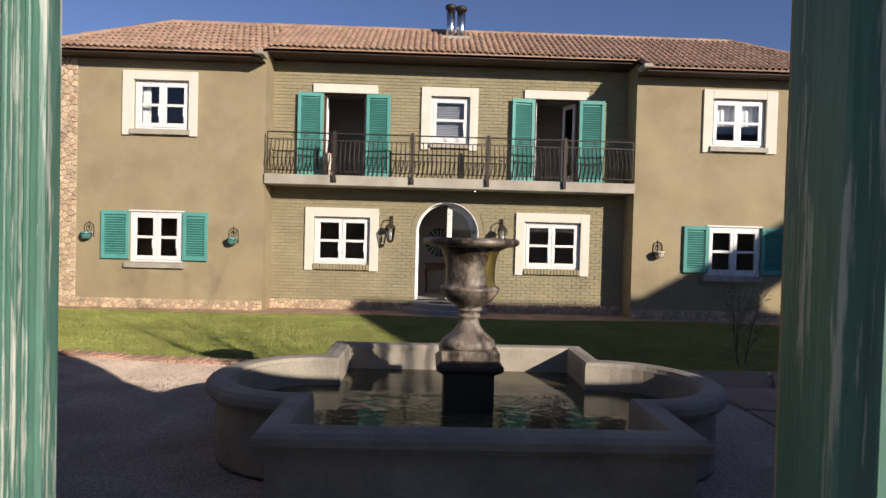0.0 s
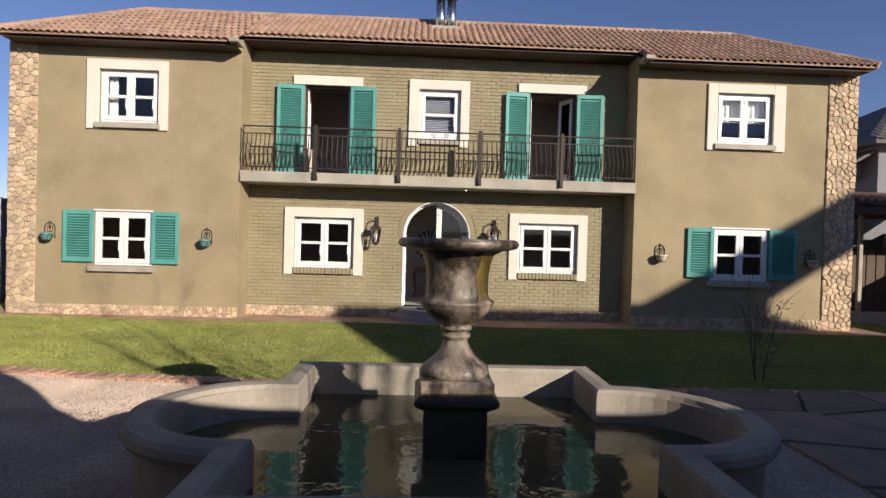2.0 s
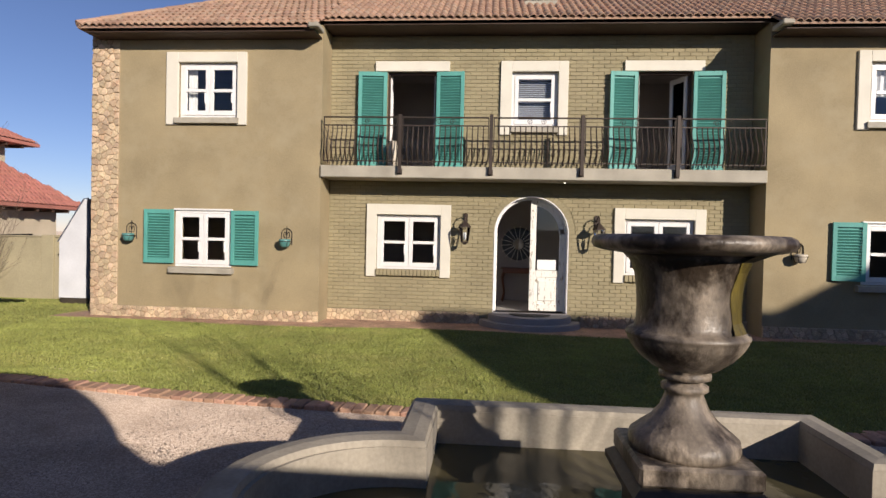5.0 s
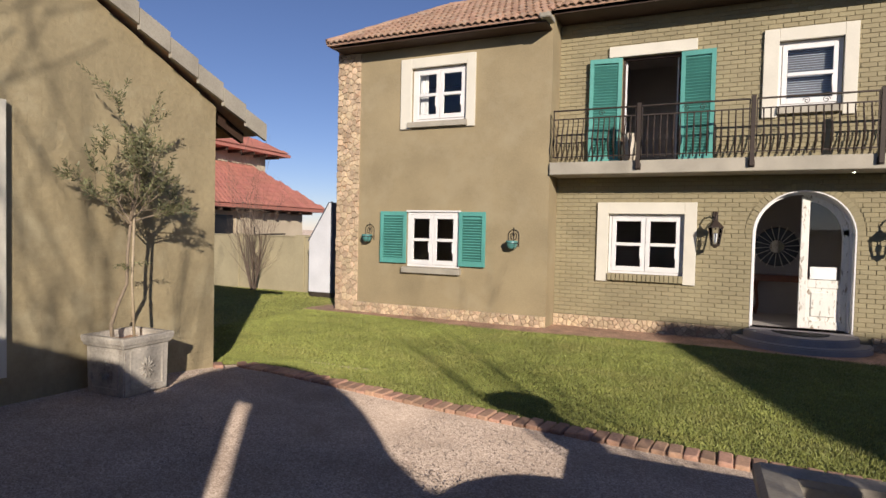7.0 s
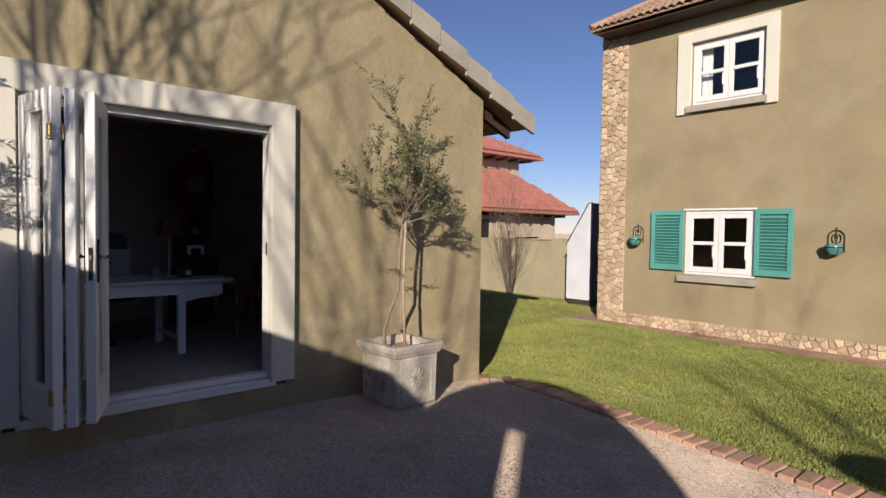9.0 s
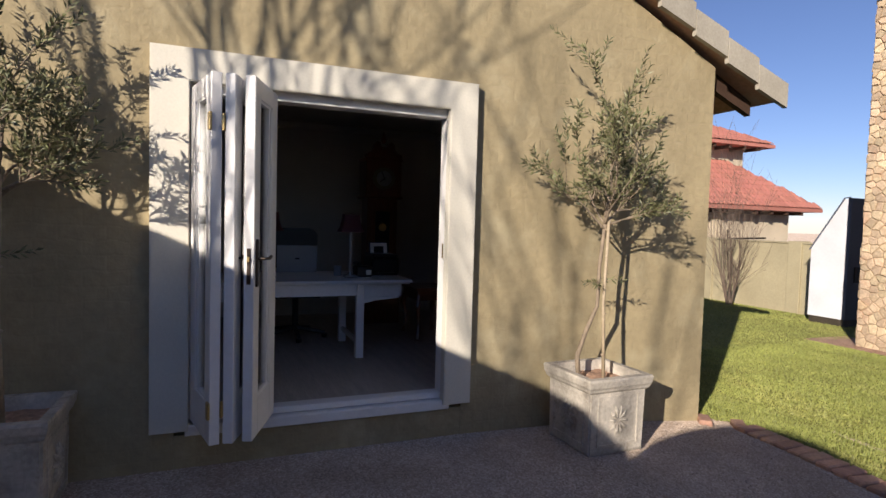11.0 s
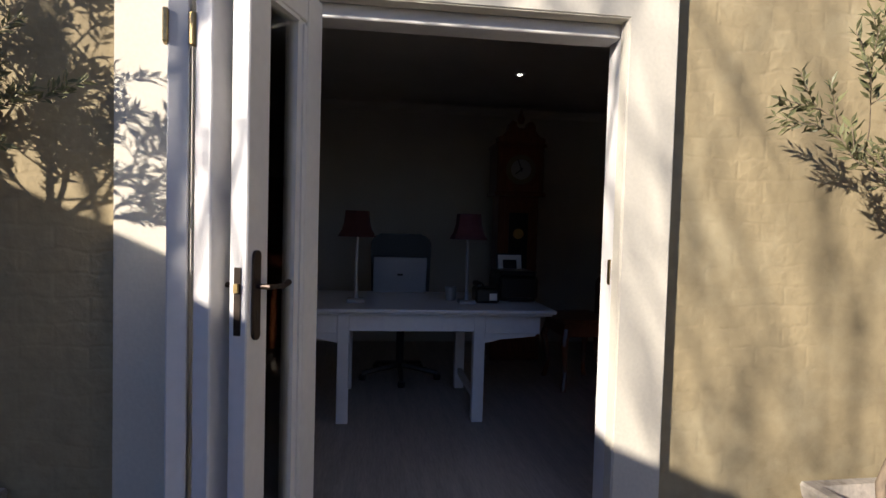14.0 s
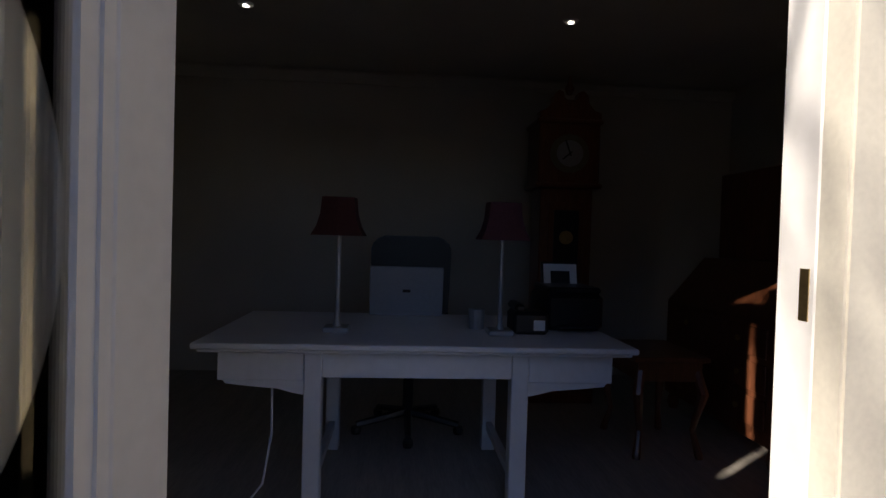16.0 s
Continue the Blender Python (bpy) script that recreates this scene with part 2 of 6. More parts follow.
M_flag = surface("grey_flagstone", (0.215, 0.16, 0.128), 0.85, grain=30, stain=2, vary=0.12, stain_vary=0.3, bump=0.4, depth=0.008, piece=0.15)
M_step = surface("smooth_cement_step", (0.33, 0.30, 0.29), 0.8, grain=50, stain=2, vary=0.08, bump=0.2)


def plain_ground(name, a, b2, c, s1, s2, bump, depth):
    """Loose ground: crushed grains by cells of two sizes, and broad damp patches."""
    m = bpy.data.materials.new(name)
    m.use_nodes = True
    nt = m.node_tree
    n, l = nt.nodes, nt.links
    b = n["Principled BSDF"]
    b.inputs["Roughness"].default_value = 0.95
    b.inputs["Diffuse Roughness"].default_value = 1.0
    pos = n.new("ShaderNodeNewGeometry").outputs["Position"]
    v = n.new("ShaderNodeTexVoronoi")
    v.inputs["Scale"].default_value = s1
    no = n.new("ShaderNodeTexNoise")
    no.inputs["Scale"].default_value, no.inputs["Detail"].default_value = s2, 8
    l.new(pos, v.inputs["Vector"])
    l.new(pos, no.inputs["Vector"])
    sp = n.new("ShaderNodeSeparateColor")
    l.new(v.outputs["Color"], sp.inputs[0])
    r = ramp_node(nt, [(0.0, a), (0.55, b2), (1.0, c)])
    l.new(sp.outputs[0], r.inputs[0])
    r2 = ramp_node(nt, [(0.3, (0.72, 0.70, 0.68)), (0.7, (1.08, 1.08, 1.08))])
    l.new(no.outputs["Fac"], r2.inputs[0])
    mul = n.new("ShaderNodeMixRGB")
    mul.blend_type, mul.inputs[0].default_value = "MULTIPLY", 1
    l.new(r.outputs[0], mul.inputs[1])
    l.new(r2.outputs[0], mul.inputs[2])
    l.new(mul.outputs[0], b.inputs["Base Color"])
    bp = n.new("ShaderNodeBump")
    bp.inputs["Strength"].default_value, bp.inputs["Distance"].default_value = bump, depth
    l.new(v.outputs["Distance"], bp.inputs["Height"])
    l.new(bp.outputs[0], b.inputs["Normal"])
    return m


M_gravel = plain_ground("pinkish_gravel", (0.31, 0.235, 0.18), (0.46, 0.36, 0.285), (0.60, 0.49, 0.40), 95, 1.7, 0.22, 0.006)
M_turf = plain_ground("lawn_turf", (0.10, 0.115, 0.020), (0.19, 0.20, 0.042), (0.30, 0.29, 0.075), 60, 0.9, 0.8, 0.02)
M_pebble = surface("loose_pebble", (0.43, 0.34, 0.27), 0.9, grain=60, vary=0.1, bump=0, piece=0.22)
M_blade = surface("grass_blade", (0.275, 0.298, 0.074), 0.6, grain=3, stain=0.7, vary=0.15, stain_vary=0.25, bump=0, piece=0.30,
                  tint=(0.34, 0.315, 0.10), tint_scale=1.1, tint_at=(0.5, 0.8))


def glass(name, tint=(1, 1, 1), rough=0.0):
    m = bpy.data.materials.new(name)
    m.use_nodes = True
    nt = m.node_tree
    n, l = nt.nodes, nt.links
    n.remove(n["Principled BSDF"])
    fres = n.new("ShaderNodeFresnel")
    fres.inputs[0].default_value = 1.5
    tr, gl, mix = n.new("ShaderNodeBsdfTransparent"), n.new("ShaderNodeBsdfGlossy"), n.new("ShaderNodeMixShader")
    tr.inputs[0].default_value, gl.inputs["Roughness"].default_value = (*tint, 1), rough
    l.new(fres.outputs[0], mix.inputs[0])
    l.new(tr.outputs[0], mix.inputs[1])
    l.new(gl.outputs[0], mix.inputs[2])
    l.new(mix.outputs[0], n["Material Output"].inputs[0])
    return m


M_glass = glass("window_glass", (0.97, 0.98, 0.98))
M_mirror = surface("mirror_glass", (0.75, 0.77, 0.80), 0.05, 1.0, grain=5, vary=0.02, bump=0)


def water_mat():
    m = bpy.data.materials.new("dark_pond_water")
    m.use_nodes = True
    nt = m.node_tree
    n, l = nt.nodes, nt.links
    b = n["Principled BSDF"]
    b.inputs["Base Color"].default_value = (0.085, 0.072, 0.036, 1)
    b.inputs["Roughness"].default_value, b.inputs["IOR"].default_value = 0.05, 1.33
    pos = n.new("ShaderNodeNewGeometry").outputs["Position"]
    no, bp = n.new("ShaderNodeTexNoise"), n.new("ShaderNodeBump")
    no.inputs["Scale"].default_value, no.inputs["Detail"].default_value = 7, 3
    l.new(pos, no.inputs["Vector"])
    bp.inputs["Strength"].default_value, bp.inputs["Distance"].default_value = 0.16, 0.02
    l.new(no.outputs["Fac"], bp.inputs["Height"])
    l.new(bp.outputs[0], b.inputs["Normal"])
    return m


M_water = water_mat()


def glow(name, color, power):
    m = bpy.data.materials.new(name)
    m.use_nodes = True
    b = m.node_tree.nodes["Principled BSDF"]
    b.inputs["Emission Color"].default_value, b.inputs["Emission Strength"].default_value = (*color, 1), power
    return m


M_spot = glow("downlight_bulb", (1.0, 0.93, 0.8), 6.0)


# ---- builders ----
def part(name, bm, material, parent=None, label="", smooth=False):
    me = bpy.data.meshes.new(name)
    bm.to_mesh(me)
    bm.free()
    if smooth:
        me.polygons.foreach_set("use_smooth", [True] * len(me.polygons))
    me.materials.append(material)
    ob = new(name, me)
    ob.parent = parent
    if label:
        tagged(ob, label)
    return ob


def again(ob, m, parent=None):
    """Another object on the same mesh, at the pose m."""
    o = new(ob.name.split(".")[0], ob.data)
    o.parent = parent or ob.parent
    o.matrix_basis = m
    return o


def thing(name, label, category, at=(0, 0, 0), rz=0, group="", kind=""):
    e = new(name)
    e.empty_display_size = 0.1
    e.matrix_basis = pose(*at, 0, 0, rz)
    return tagged(e, label, category, group, kind)


def box(bm, x0, x1, y0, y1, z0, z1, bevel=0.0):
    m = Matrix.LocRotScale(((x0 + x1) / 2, (y0 + y1) / 2, (z0 + z1) / 2), None, (abs(x1 - x0), abs(y1 - y0), abs(z1 - z0)))
    r = bmesh.ops.create_cube(bm, size=1, matrix=m)
    if bevel:
        es = list({e for v in r["verts"] for e in v.link_edges})
        bmesh.ops.bevel(bm, geom=es, offset=bevel, segments=1, affect="EDGES", clamp_overlap=True)
    return bm


def boxes(*specs, bevel=0.0):
    bm = bmesh.new()
    for s in specs:
        box(bm, *s, bevel=bevel)
    return bm


def prism(bm, pts, a0, a1, axis="y"):
    """A closed outline in the plane across the axis, given depth along it. Outline pairs: (x, z) for y, (y, z) for x, (x, y) for z."""
    def at(p, a):
        return {"y": (p[0], a, p[1]), "x": (a, p[0], p[1]), "z": (p[0], p[1], a)}[axis]
    lo, hi = [bm.verts.new(at(p, a0)) for p in pts], [bm.verts.new(at(p, a1)) for p in pts]
    bm.faces.new(lo)
    bm.faces.new(hi[::-1])
    k = len(pts)
    for i in range(k):
        bm.faces.new((lo[(i + 1) % k], lo[i], hi[i], hi[(i + 1) % k]))
    bmesh.ops.recalc_face_normals(bm, faces=bm.faces[:])
    return bm


def lathe(bm, profile, steps=32, at=(0, 0, 0)):
    rings = []
    for r, z in profile:
        rings.append([bm.verts.new((at[0] + r * math.cos(2 * math.pi * i / steps), at[1] + r * math.sin(2 * math.pi * i / steps), at[2] + z)) for i in range(steps)])
    for a, b in zip(rings, rings[1:]):
        for i in range(steps):
            j = (i + 1) % steps
            bm.faces.new((a[i], a[j], b[j], b[i]))
    bm.faces.new(rings[0][::-1])
    bm.faces.new(rings[-1])
    return bm


def tube(bm, path, radius, sides=6):
    """A round bar along a path; radius is one number or one for each point."""
    path = [Vector(p) for p in path]
    radii = radius if isinstance(radius, (list, tuple)) else [radius] * len(path)
    rings, side = [], None
    for i, p in enumerate(path):
        d = (path[min(i + 1, len(path) - 1)] - path[max(i - 1, 0)]).normalized()
        if side is None:
            side = d.orthogonal().normalized()
        side = (side - d * side.dot(d)).normalized()
        up = d.cross(side)
        rings.append([bm.verts.new(p + radii[i] * (math.cos(2 * math.pi * k / sides) * side + math.sin(2 * math.pi * k / sides) * up)) for k in range(sides)])
    for a, b in zip(rings, rings[1:]):
        for k in range(sides):
            j = (k + 1) % sides
            bm.faces.new((a[k], a[j], b[j], b[k]))
    bm.faces.new(rings[0][::-1])
    bm.faces.new(rings[-1])
    return bm


def sheet_mesh(name, verts, faces, material, parent=None):
    me = bpy.data.meshes.new(name)
    me.from_pydata(verts, [], faces)
    me.materials.append(material)
    ob = new(name, me)
    ob.parent = parent
    return ob


def wall_cells(bm, u0, u1, z0, z1, holes, f0, f1, axis="y"):
    """A wall in the plane across the axis, from depth f0 to f1, with rectangular holes (u0, u1, z0, z1) right through."""
    us = sorted({u0, u1, *[h[0] for h in holes], *[h[1] for h in holes]})
    zs = sorted({z0, z1, *[h[2] for h in holes], *[h[3] for h in holes]})
    us, zs = [u for u in us if u0 <= u <= u1], [z for z in zs if z0 <= z <= z1]

    def solid(i, j):
        if not (0 <= i < len(us) - 1 and 0 <= j < len(zs) - 1):
            return False
        cu, cz = (us[i] + us[i + 1]) / 2, (zs[j] + zs[j + 1]) / 2
        return not any(h[0] < cu < h[1] and h[2] < cz < h[3] for h in holes)

    def v(u, f, z):
        return bm.verts.new((u, f, z) if axis == "y" else (f, u, z))
    for i in range(len(us) - 1):
        for j in range(len(zs) - 1):
            if not solid(i, j):
                continue
            a, b, c, d = us[i], us[i + 1], zs[j], zs[j + 1]
            for f in (f0, f1):
                bm.faces.new([v(a, f, c), v(b, f, c), v(b, f, d), v(a, f, d)])
            for (di, dj, p, q) in ((-1, 0, (a, c), (a, d)), (1, 0, (b, c), (b, d)), (0, -1, (a, c), (b, c)), (0, 1, (a, d), (b, d))):
                if not solid(i + di, j + dj):
                    bm.faces.new([v(p[0], f0, p[1]), v(q[0], f0, q[1]), v(q[0], f1, q[1]), v(p[0], f1, p[1])])
    bmesh.ops.remove_doubles(bm, verts=bm.verts[:], dist=1e-5)
    bmesh.ops.recalc_face_normals(bm, faces=bm.faces[:])
    return bm


def ground_z(x, y):
    """The height of the ground: the court is level, and the land falls a little to the house."""
    z = -0.05 if y < 6 else (-0.05 - 0.23 * (y - 6) / 3 if y < 9 else -0.28)
    k = min(1.0, max(0.0, (-4.0 - x) / 2.0)) * min(1.0, max(0.0, (9.0 - y) / 1.5))
    return z + 0.11 * k

# ---- ground ----
xs = [-400, -120, -60, -40, -25] + [-18 + 0.75 * i for i in range(41)] + [14, 18, 25, 40, 80, 150, 400]
ys = [-400, -120, -60, -30, -15, -8] + [-5 + 0.75 * i for i in range(33)] + [21, 24, 30, 45, 80, 150, 400]
verts = [(x, y, ground_z(x, y)) for y in ys for x in xs]
W = len(xs)
faces = [(j * W + i, j * W + i + 1, (j + 1) * W + i + 1, (j + 1) * W + i) for j in range(len(ys) - 1) for i in range(W - 1)]
ground = tagged(sheet_mesh("ground", verts, faces, M_gravel), "pinkish crushed gravel courtyard, level and dry", "ground", kind="structure")


def lawn_edge(x):
    """Where the lawn begins: a gentle bow from the cottage corner past the pool."""
    if x < -6.6:
        return 7.75
    if x < 2.5:
        return 8.05 - 0.075 * (x + 6.6) + 0.03 * math.sin(x * 1.1)
    return 7.55


STRIP = 12.95
lv, lf, cols, rows_n = [], [], 96, 24
for i in range(cols + 1):
    x = -20 + 31.0 * i / cols
    y0 = lawn_edge(x) + 0.02
    y1 = STRIP - 0.12 * math.sin(x * 0.9) if -9.4 < x < 9.6 else 15.75
    for j in range(rows_n + 1):
        y = y0 + (y1 - y0) * j / rows_n
        lv.append((x, y, ground_z(x, y) + 0.02))
for i in range(cols):
    for j in range(rows_n):
        a = i * (rows_n + 1) + j
        lf.append((a, a + rows_n + 1, a + rows_n + 2, a + 1))
lawn = tagged(sheet_mesh("lawn", lv, lf, M_turf), "short green winter lawn before the house", "lawn", kind="structure")

rng = np.random.default_rng(7)


def grass(name, x0, x1, n, height):
    """Short blades over a stretch of the lawn, each one a bent sliver."""
    px = rng.uniform(x0, x1, n)
    lo = np.array([lawn_edge(x) for x in px]) + 0.03
    hi = np.where((px > -9.4) & (px < 9.6), STRIP - 0.12 * np.sin(px * 0.9), 15.7)
    py = lo + (hi - lo) * rng.random(n)
    pz = np.array([ground_z(a, b) for a, b in zip(px, py)]) + 0.018
    ang, h, w = rng.uniform(0, 6.283, n), height * rng.uniform(0.6, 1.3, n), rng.uniform(0.004, 0.008, n)
    lean, la = rng.uniform(0.1, 0.9, n) * h, rng.uniform(0, 6.283, n)
    p = np.stack([px, py, pz], 1)
    s = np.stack([np.cos(ang) * w, np.sin(ang) * w, np.zeros(n)], 1)
    tip = p + np.stack([np.cos(la) * lean, np.sin(la) * lean, h], 1)
    v = np.stack([p - s, p + s, tip], 1).reshape(-1, 3)
    me = bpy.data.meshes.new(name)
    me.vertices.add(3 * n)
    me.vertices.foreach_set("co", v.astype(np.float32).ravel())
    me.loops.add(3 * n)
    me.loops.foreach_set("vertex_index", np.arange(3 * n, dtype=np.int32))
    me.polygons.add(n)
    me.polygons.foreach_set("loop_start", np.arange(0, 3 * n, 3, dtype=np.int32))
    me.update(calc_edges=True)
    me.materials.append(M_blade)
    return tagged(new(name, me), "short mown grass blades, yellow-green in sun", "grass", kind="stuff")


grass("grass", -9.5, 4.0, 320000, 0.024)
grass("grass", -20, -9.5, 80000, 0.028)
grass("grass", 4.0, 10.5, 70000, 0.024)


def pebbles(x0, x1, y0, y1, n):
    """Loose stones strewn over the gravel, each a squashed eight-sided grain half sunk in."""
    qx, qy = rng.uniform(x0, x1, n), rng.uniform(y0, y1, n)
    keep = (qy < np.array([lawn_edge(x) for x in qx]) - 0.24) & ((np.abs(qx + 0.13) > 1.95) | (np.abs(qy - 4.48) > 1.4))
    qx, qy = qx[keep], qy[keep]
    n = len(qx)
    c = np.stack([qx, qy, np.array([ground_z(a, d) for a, d in zip(qx, qy)])], 1)
    a, r, k = rng.uniform(0, 6.283, n), 0.0035 + 0.0075 * rng.random(n) ** 2.5, rng.uniform(0.6, 1.0, n)
    u = np.stack([np.cos(a) * r, np.sin(a) * r, rng.uniform(-0.3, 0.3, n) * r], 1)
    w = np.stack([-np.sin(a) * r * k, np.cos(a) * r * k, rng.uniform(-0.3, 0.3, n) * r], 1)
    t = np.stack([rng.uniform(-0.3, 0.3, n) * r, rng.uniform(-0.3, 0.3, n) * r, r * 0.8], 1)
    v = np.stack([c + u, c + w, c - u, c - w, c + t], 1).reshape(-1, 3)
    tri = np.array([(0, 1, 4), (1, 2, 4), (2, 3, 4), (3, 0, 4)])
    f = (np.arange(n)[:, None, None] * 5 + tri[None]).reshape(-1)
    me = bpy.data.meshes.new("pebbles")
    me.vertices.add(5 * n)
    me.vertices.foreach_set("co", v.astype(np.float32).ravel())
    me.loops.add(12 * n)
    me.loops.foreach_set("vertex_index", f.astype(np.int32))
    me.polygons.add(4 * n)
    me.polygons.foreach_set("loop_start", np.arange(0, 12 * n, 3, dtype=np.int32))
    me.update(calc_edges=True)
    me.materials.append(M_pebble)
    return tagged(new("pebbles", me), "loose pinkish pebbles strewn over the courtyard", "gravel", kind="stuff")


pebbles(-6.6, 2.6, 1.4, 8.5, 110000)

# a bare strip of red soil along the foot of the house
sv, sf = [], []
for i in range(65):
    x = -9.6 + 19.4 * i / 64
    sv += [(x, STRIP - 0.16 * math.sin(x * 0.9) - 0.05, -0.255 + 0.004), (x, 13.15, -0.262 + 0.02), (x, 14.1, -0.255)]
for i in range(64):
    for k in range(2):
        sf.append((3 * i + k, 3 * i + 3 + k, 3 * i + 4 + k, 3 * i + 1 + k))
tagged(sheet_mesh("soil_strip", sv, sf, M_soil), "strip of bare red-brown soil along the house", "soil", kind="structure")

# ---- the house: setting ----
FY, BY, X0, X1 = 13.36, 14.0, -8.95, 9.18         # wing front, brick front, ends
SP0, SP1 = -8.38, 8.52                           # inner edges of the stone corners
CX0, CX1 = -4.20, 4.27                           # recessed middle
TOP = 5.62
GZ = -0.30
house = thing("house", "two-storey olive house with teal shutters and tiled roof", "house", kind="structure")
WIN = {"ul": (-7.13, -5.91, 3.80, 4.89), "gl": (-7.17, -5.995, 0.80, 1.93), "ur": (6.03, 7.28, 3.80, 4.89), "gr": (6.00, 7.26, 0.80, 1.93)}
bm = wall_cells(bmesh.new(), SP0, CX0, GZ, TOP, [WIN["ul"], WIN["gl"]], FY, FY + 0.3)
wall_wl = part("wall", bm, M_plaster, house, "smooth olive plaster")
bm = wall_cells(bmesh.new(), CX1, SP1, GZ, TOP, [WIN["ur"], WIN["gr"]], FY, FY + 0.3)
part("wall", bm, M_plaster, house, "smooth olive plaster")
MIDW = {"gl": (-3.18, -1.85, 0.82, 1.95), "gr": (1.86, 3.22, 0.82, 1.95), "uc": (-0.46, 0.47, 3.79, 4.89)}
FRENCH = [(-3.01, -1.99, 2.87, 4.89), (2.04, 3.10, 2.87, 4.90)]
ARC_X, ARC_R, SPRING = 0.005, 0.755, 1.62
ARCH = (ARC_X - ARC_R, ARC_X + ARC_R, 0.0, SPRING + ARC_R)
bm = wall_cells(bmesh.new(), CX0, CX1, GZ, TOP, [*MIDW.values(), *FRENCH, ARCH], BY + 0.015, BY + 0.28)
part("wall", bm, M_mortar, house, "painted mortar behind the bricks")
# the two corners that turn the square opening into an arch
for s in (-1, 1):
    pts = [(ARC_X + s * ARC_R, SPRING + ARC_R), (ARC_X + s * ARC_R, SPRING)]
    pts += [(ARC_X + s * ARC_R * math.cos(a), SPRING + ARC_R * math.sin(a)) for a in np.linspace(0, math.pi / 2, 13)[1:]]
    part("arch_spandrel", prism(bmesh.new(), pts, BY + 0.010, BY + 0.28), M_mortar, house)
# returns of the wings, ends and back
part("wall", boxes((CX0 - 0.3, CX0, FY + 0.3, BY + 0.3, GZ, TOP)), M_plaster, house)
part("wall", boxes((CX1, CX1 + 0.3, FY + 0.3, BY + 0.3, GZ, TOP)), M_plaster, house)
part("wall", boxes((X0 + 0.03, X0 + 0.3, FY + 0.3, 16.7, GZ, TOP)), M_plaster, house)
part("wall", boxes((X1 - 0.3, X1 - 0.03, FY + 0.3, 16.7, GZ, TOP)), M_plaster, house)
part("wall", boxes((X0 + 0.3, X1 - 0.3, 16.45, 16.7, GZ, TOP)), M_plaster, house)
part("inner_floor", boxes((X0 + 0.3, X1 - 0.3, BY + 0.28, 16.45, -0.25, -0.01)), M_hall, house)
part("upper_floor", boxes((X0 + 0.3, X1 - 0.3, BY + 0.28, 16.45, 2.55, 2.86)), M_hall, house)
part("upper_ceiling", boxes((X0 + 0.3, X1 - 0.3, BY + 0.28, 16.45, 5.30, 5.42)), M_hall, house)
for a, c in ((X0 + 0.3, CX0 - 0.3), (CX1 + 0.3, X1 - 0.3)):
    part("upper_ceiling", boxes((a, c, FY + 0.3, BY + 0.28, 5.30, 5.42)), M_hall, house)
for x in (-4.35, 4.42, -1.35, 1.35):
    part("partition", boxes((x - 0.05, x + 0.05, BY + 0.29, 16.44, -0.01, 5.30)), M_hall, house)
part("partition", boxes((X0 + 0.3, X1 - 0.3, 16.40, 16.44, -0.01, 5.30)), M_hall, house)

# ---- roof of the house ----
EY, EZ, RD, RS = 12.82, 5.44, 2.25, 0.60
REX0, REX1, RY = -8.90, 9.20, 12.82 + 2.25
RX0, RX1 = -7.07, 7.25
RZ = EZ + RD * RS
BACK = 17.32
CEY = 13.30                                      # the eave of the recessed middle stands back
CEZ = EZ + (CEY - EY) * RS


def slab(bm, poly, thick=0.05):
    hi = [bm.verts.new(p) for p in poly]
    lo = [bm.verts.new((p[0], p[1], p[2] - thick)) for p in poly]
    bm.faces.new(hi)
    bm.faces.new(lo[::-1])
    for i in range(len(poly)):
        j = (i + 1) % len(poly)
        bm.faces.new((hi[i], lo[i], lo[j], hi[j]))


bm = bmesh.new()
slab(bm, [(REX0, EY, EZ), (CX0, EY, EZ), (CX0, RY, RZ), (RX0, RY, RZ)])
slab(bm, [(CX0, CEY, CEZ), (CX1, CEY, CEZ), (CX1, RY, RZ), (CX0, RY, RZ)])
slab(bm, [(CX1, EY, EZ), (REX1, EY, EZ), (RX1, RY, RZ), (CX1, RY, RZ)])
slab(bm, [(REX1, EY, EZ), (REX1, BACK, EZ), (RX1, RY, RZ)])
slab(bm, [(REX1, BACK, EZ), (REX0, BACK, EZ), (RX0, RY, RZ), (RX1, RY, RZ)])
slab(bm, [(REX0, BACK, EZ), (REX0, EY, EZ), (RX0, RY, RZ)])
bmesh.ops.recalc_face_normals(bm, faces=bm.faces[:])
roof = part("roof", bm, M_rooftile, house, "weathered terracotta barrel-tile hip roof")
for a, c in ((REX0 + 0.1, CX0 - 0.02), (CX1 + 0.02, REX1 - 0.1)):
    part("soffit", boxes((a, c, EY + 0.08, FY + 0.02, EZ - 0.10, EZ - 0.075)), M_beam, house, "dark timber soffit")
part("soffit", boxes((CX0 + 0.01, CX1 - 0.01, CEY + 0.08, BY + 0.02, CEZ - 0.10, CEZ - 0.075)), M_beam, house, "dark timber soffit")
SL = math.atan(RS)
PITCH, ROWL = 0.1435, 0.30


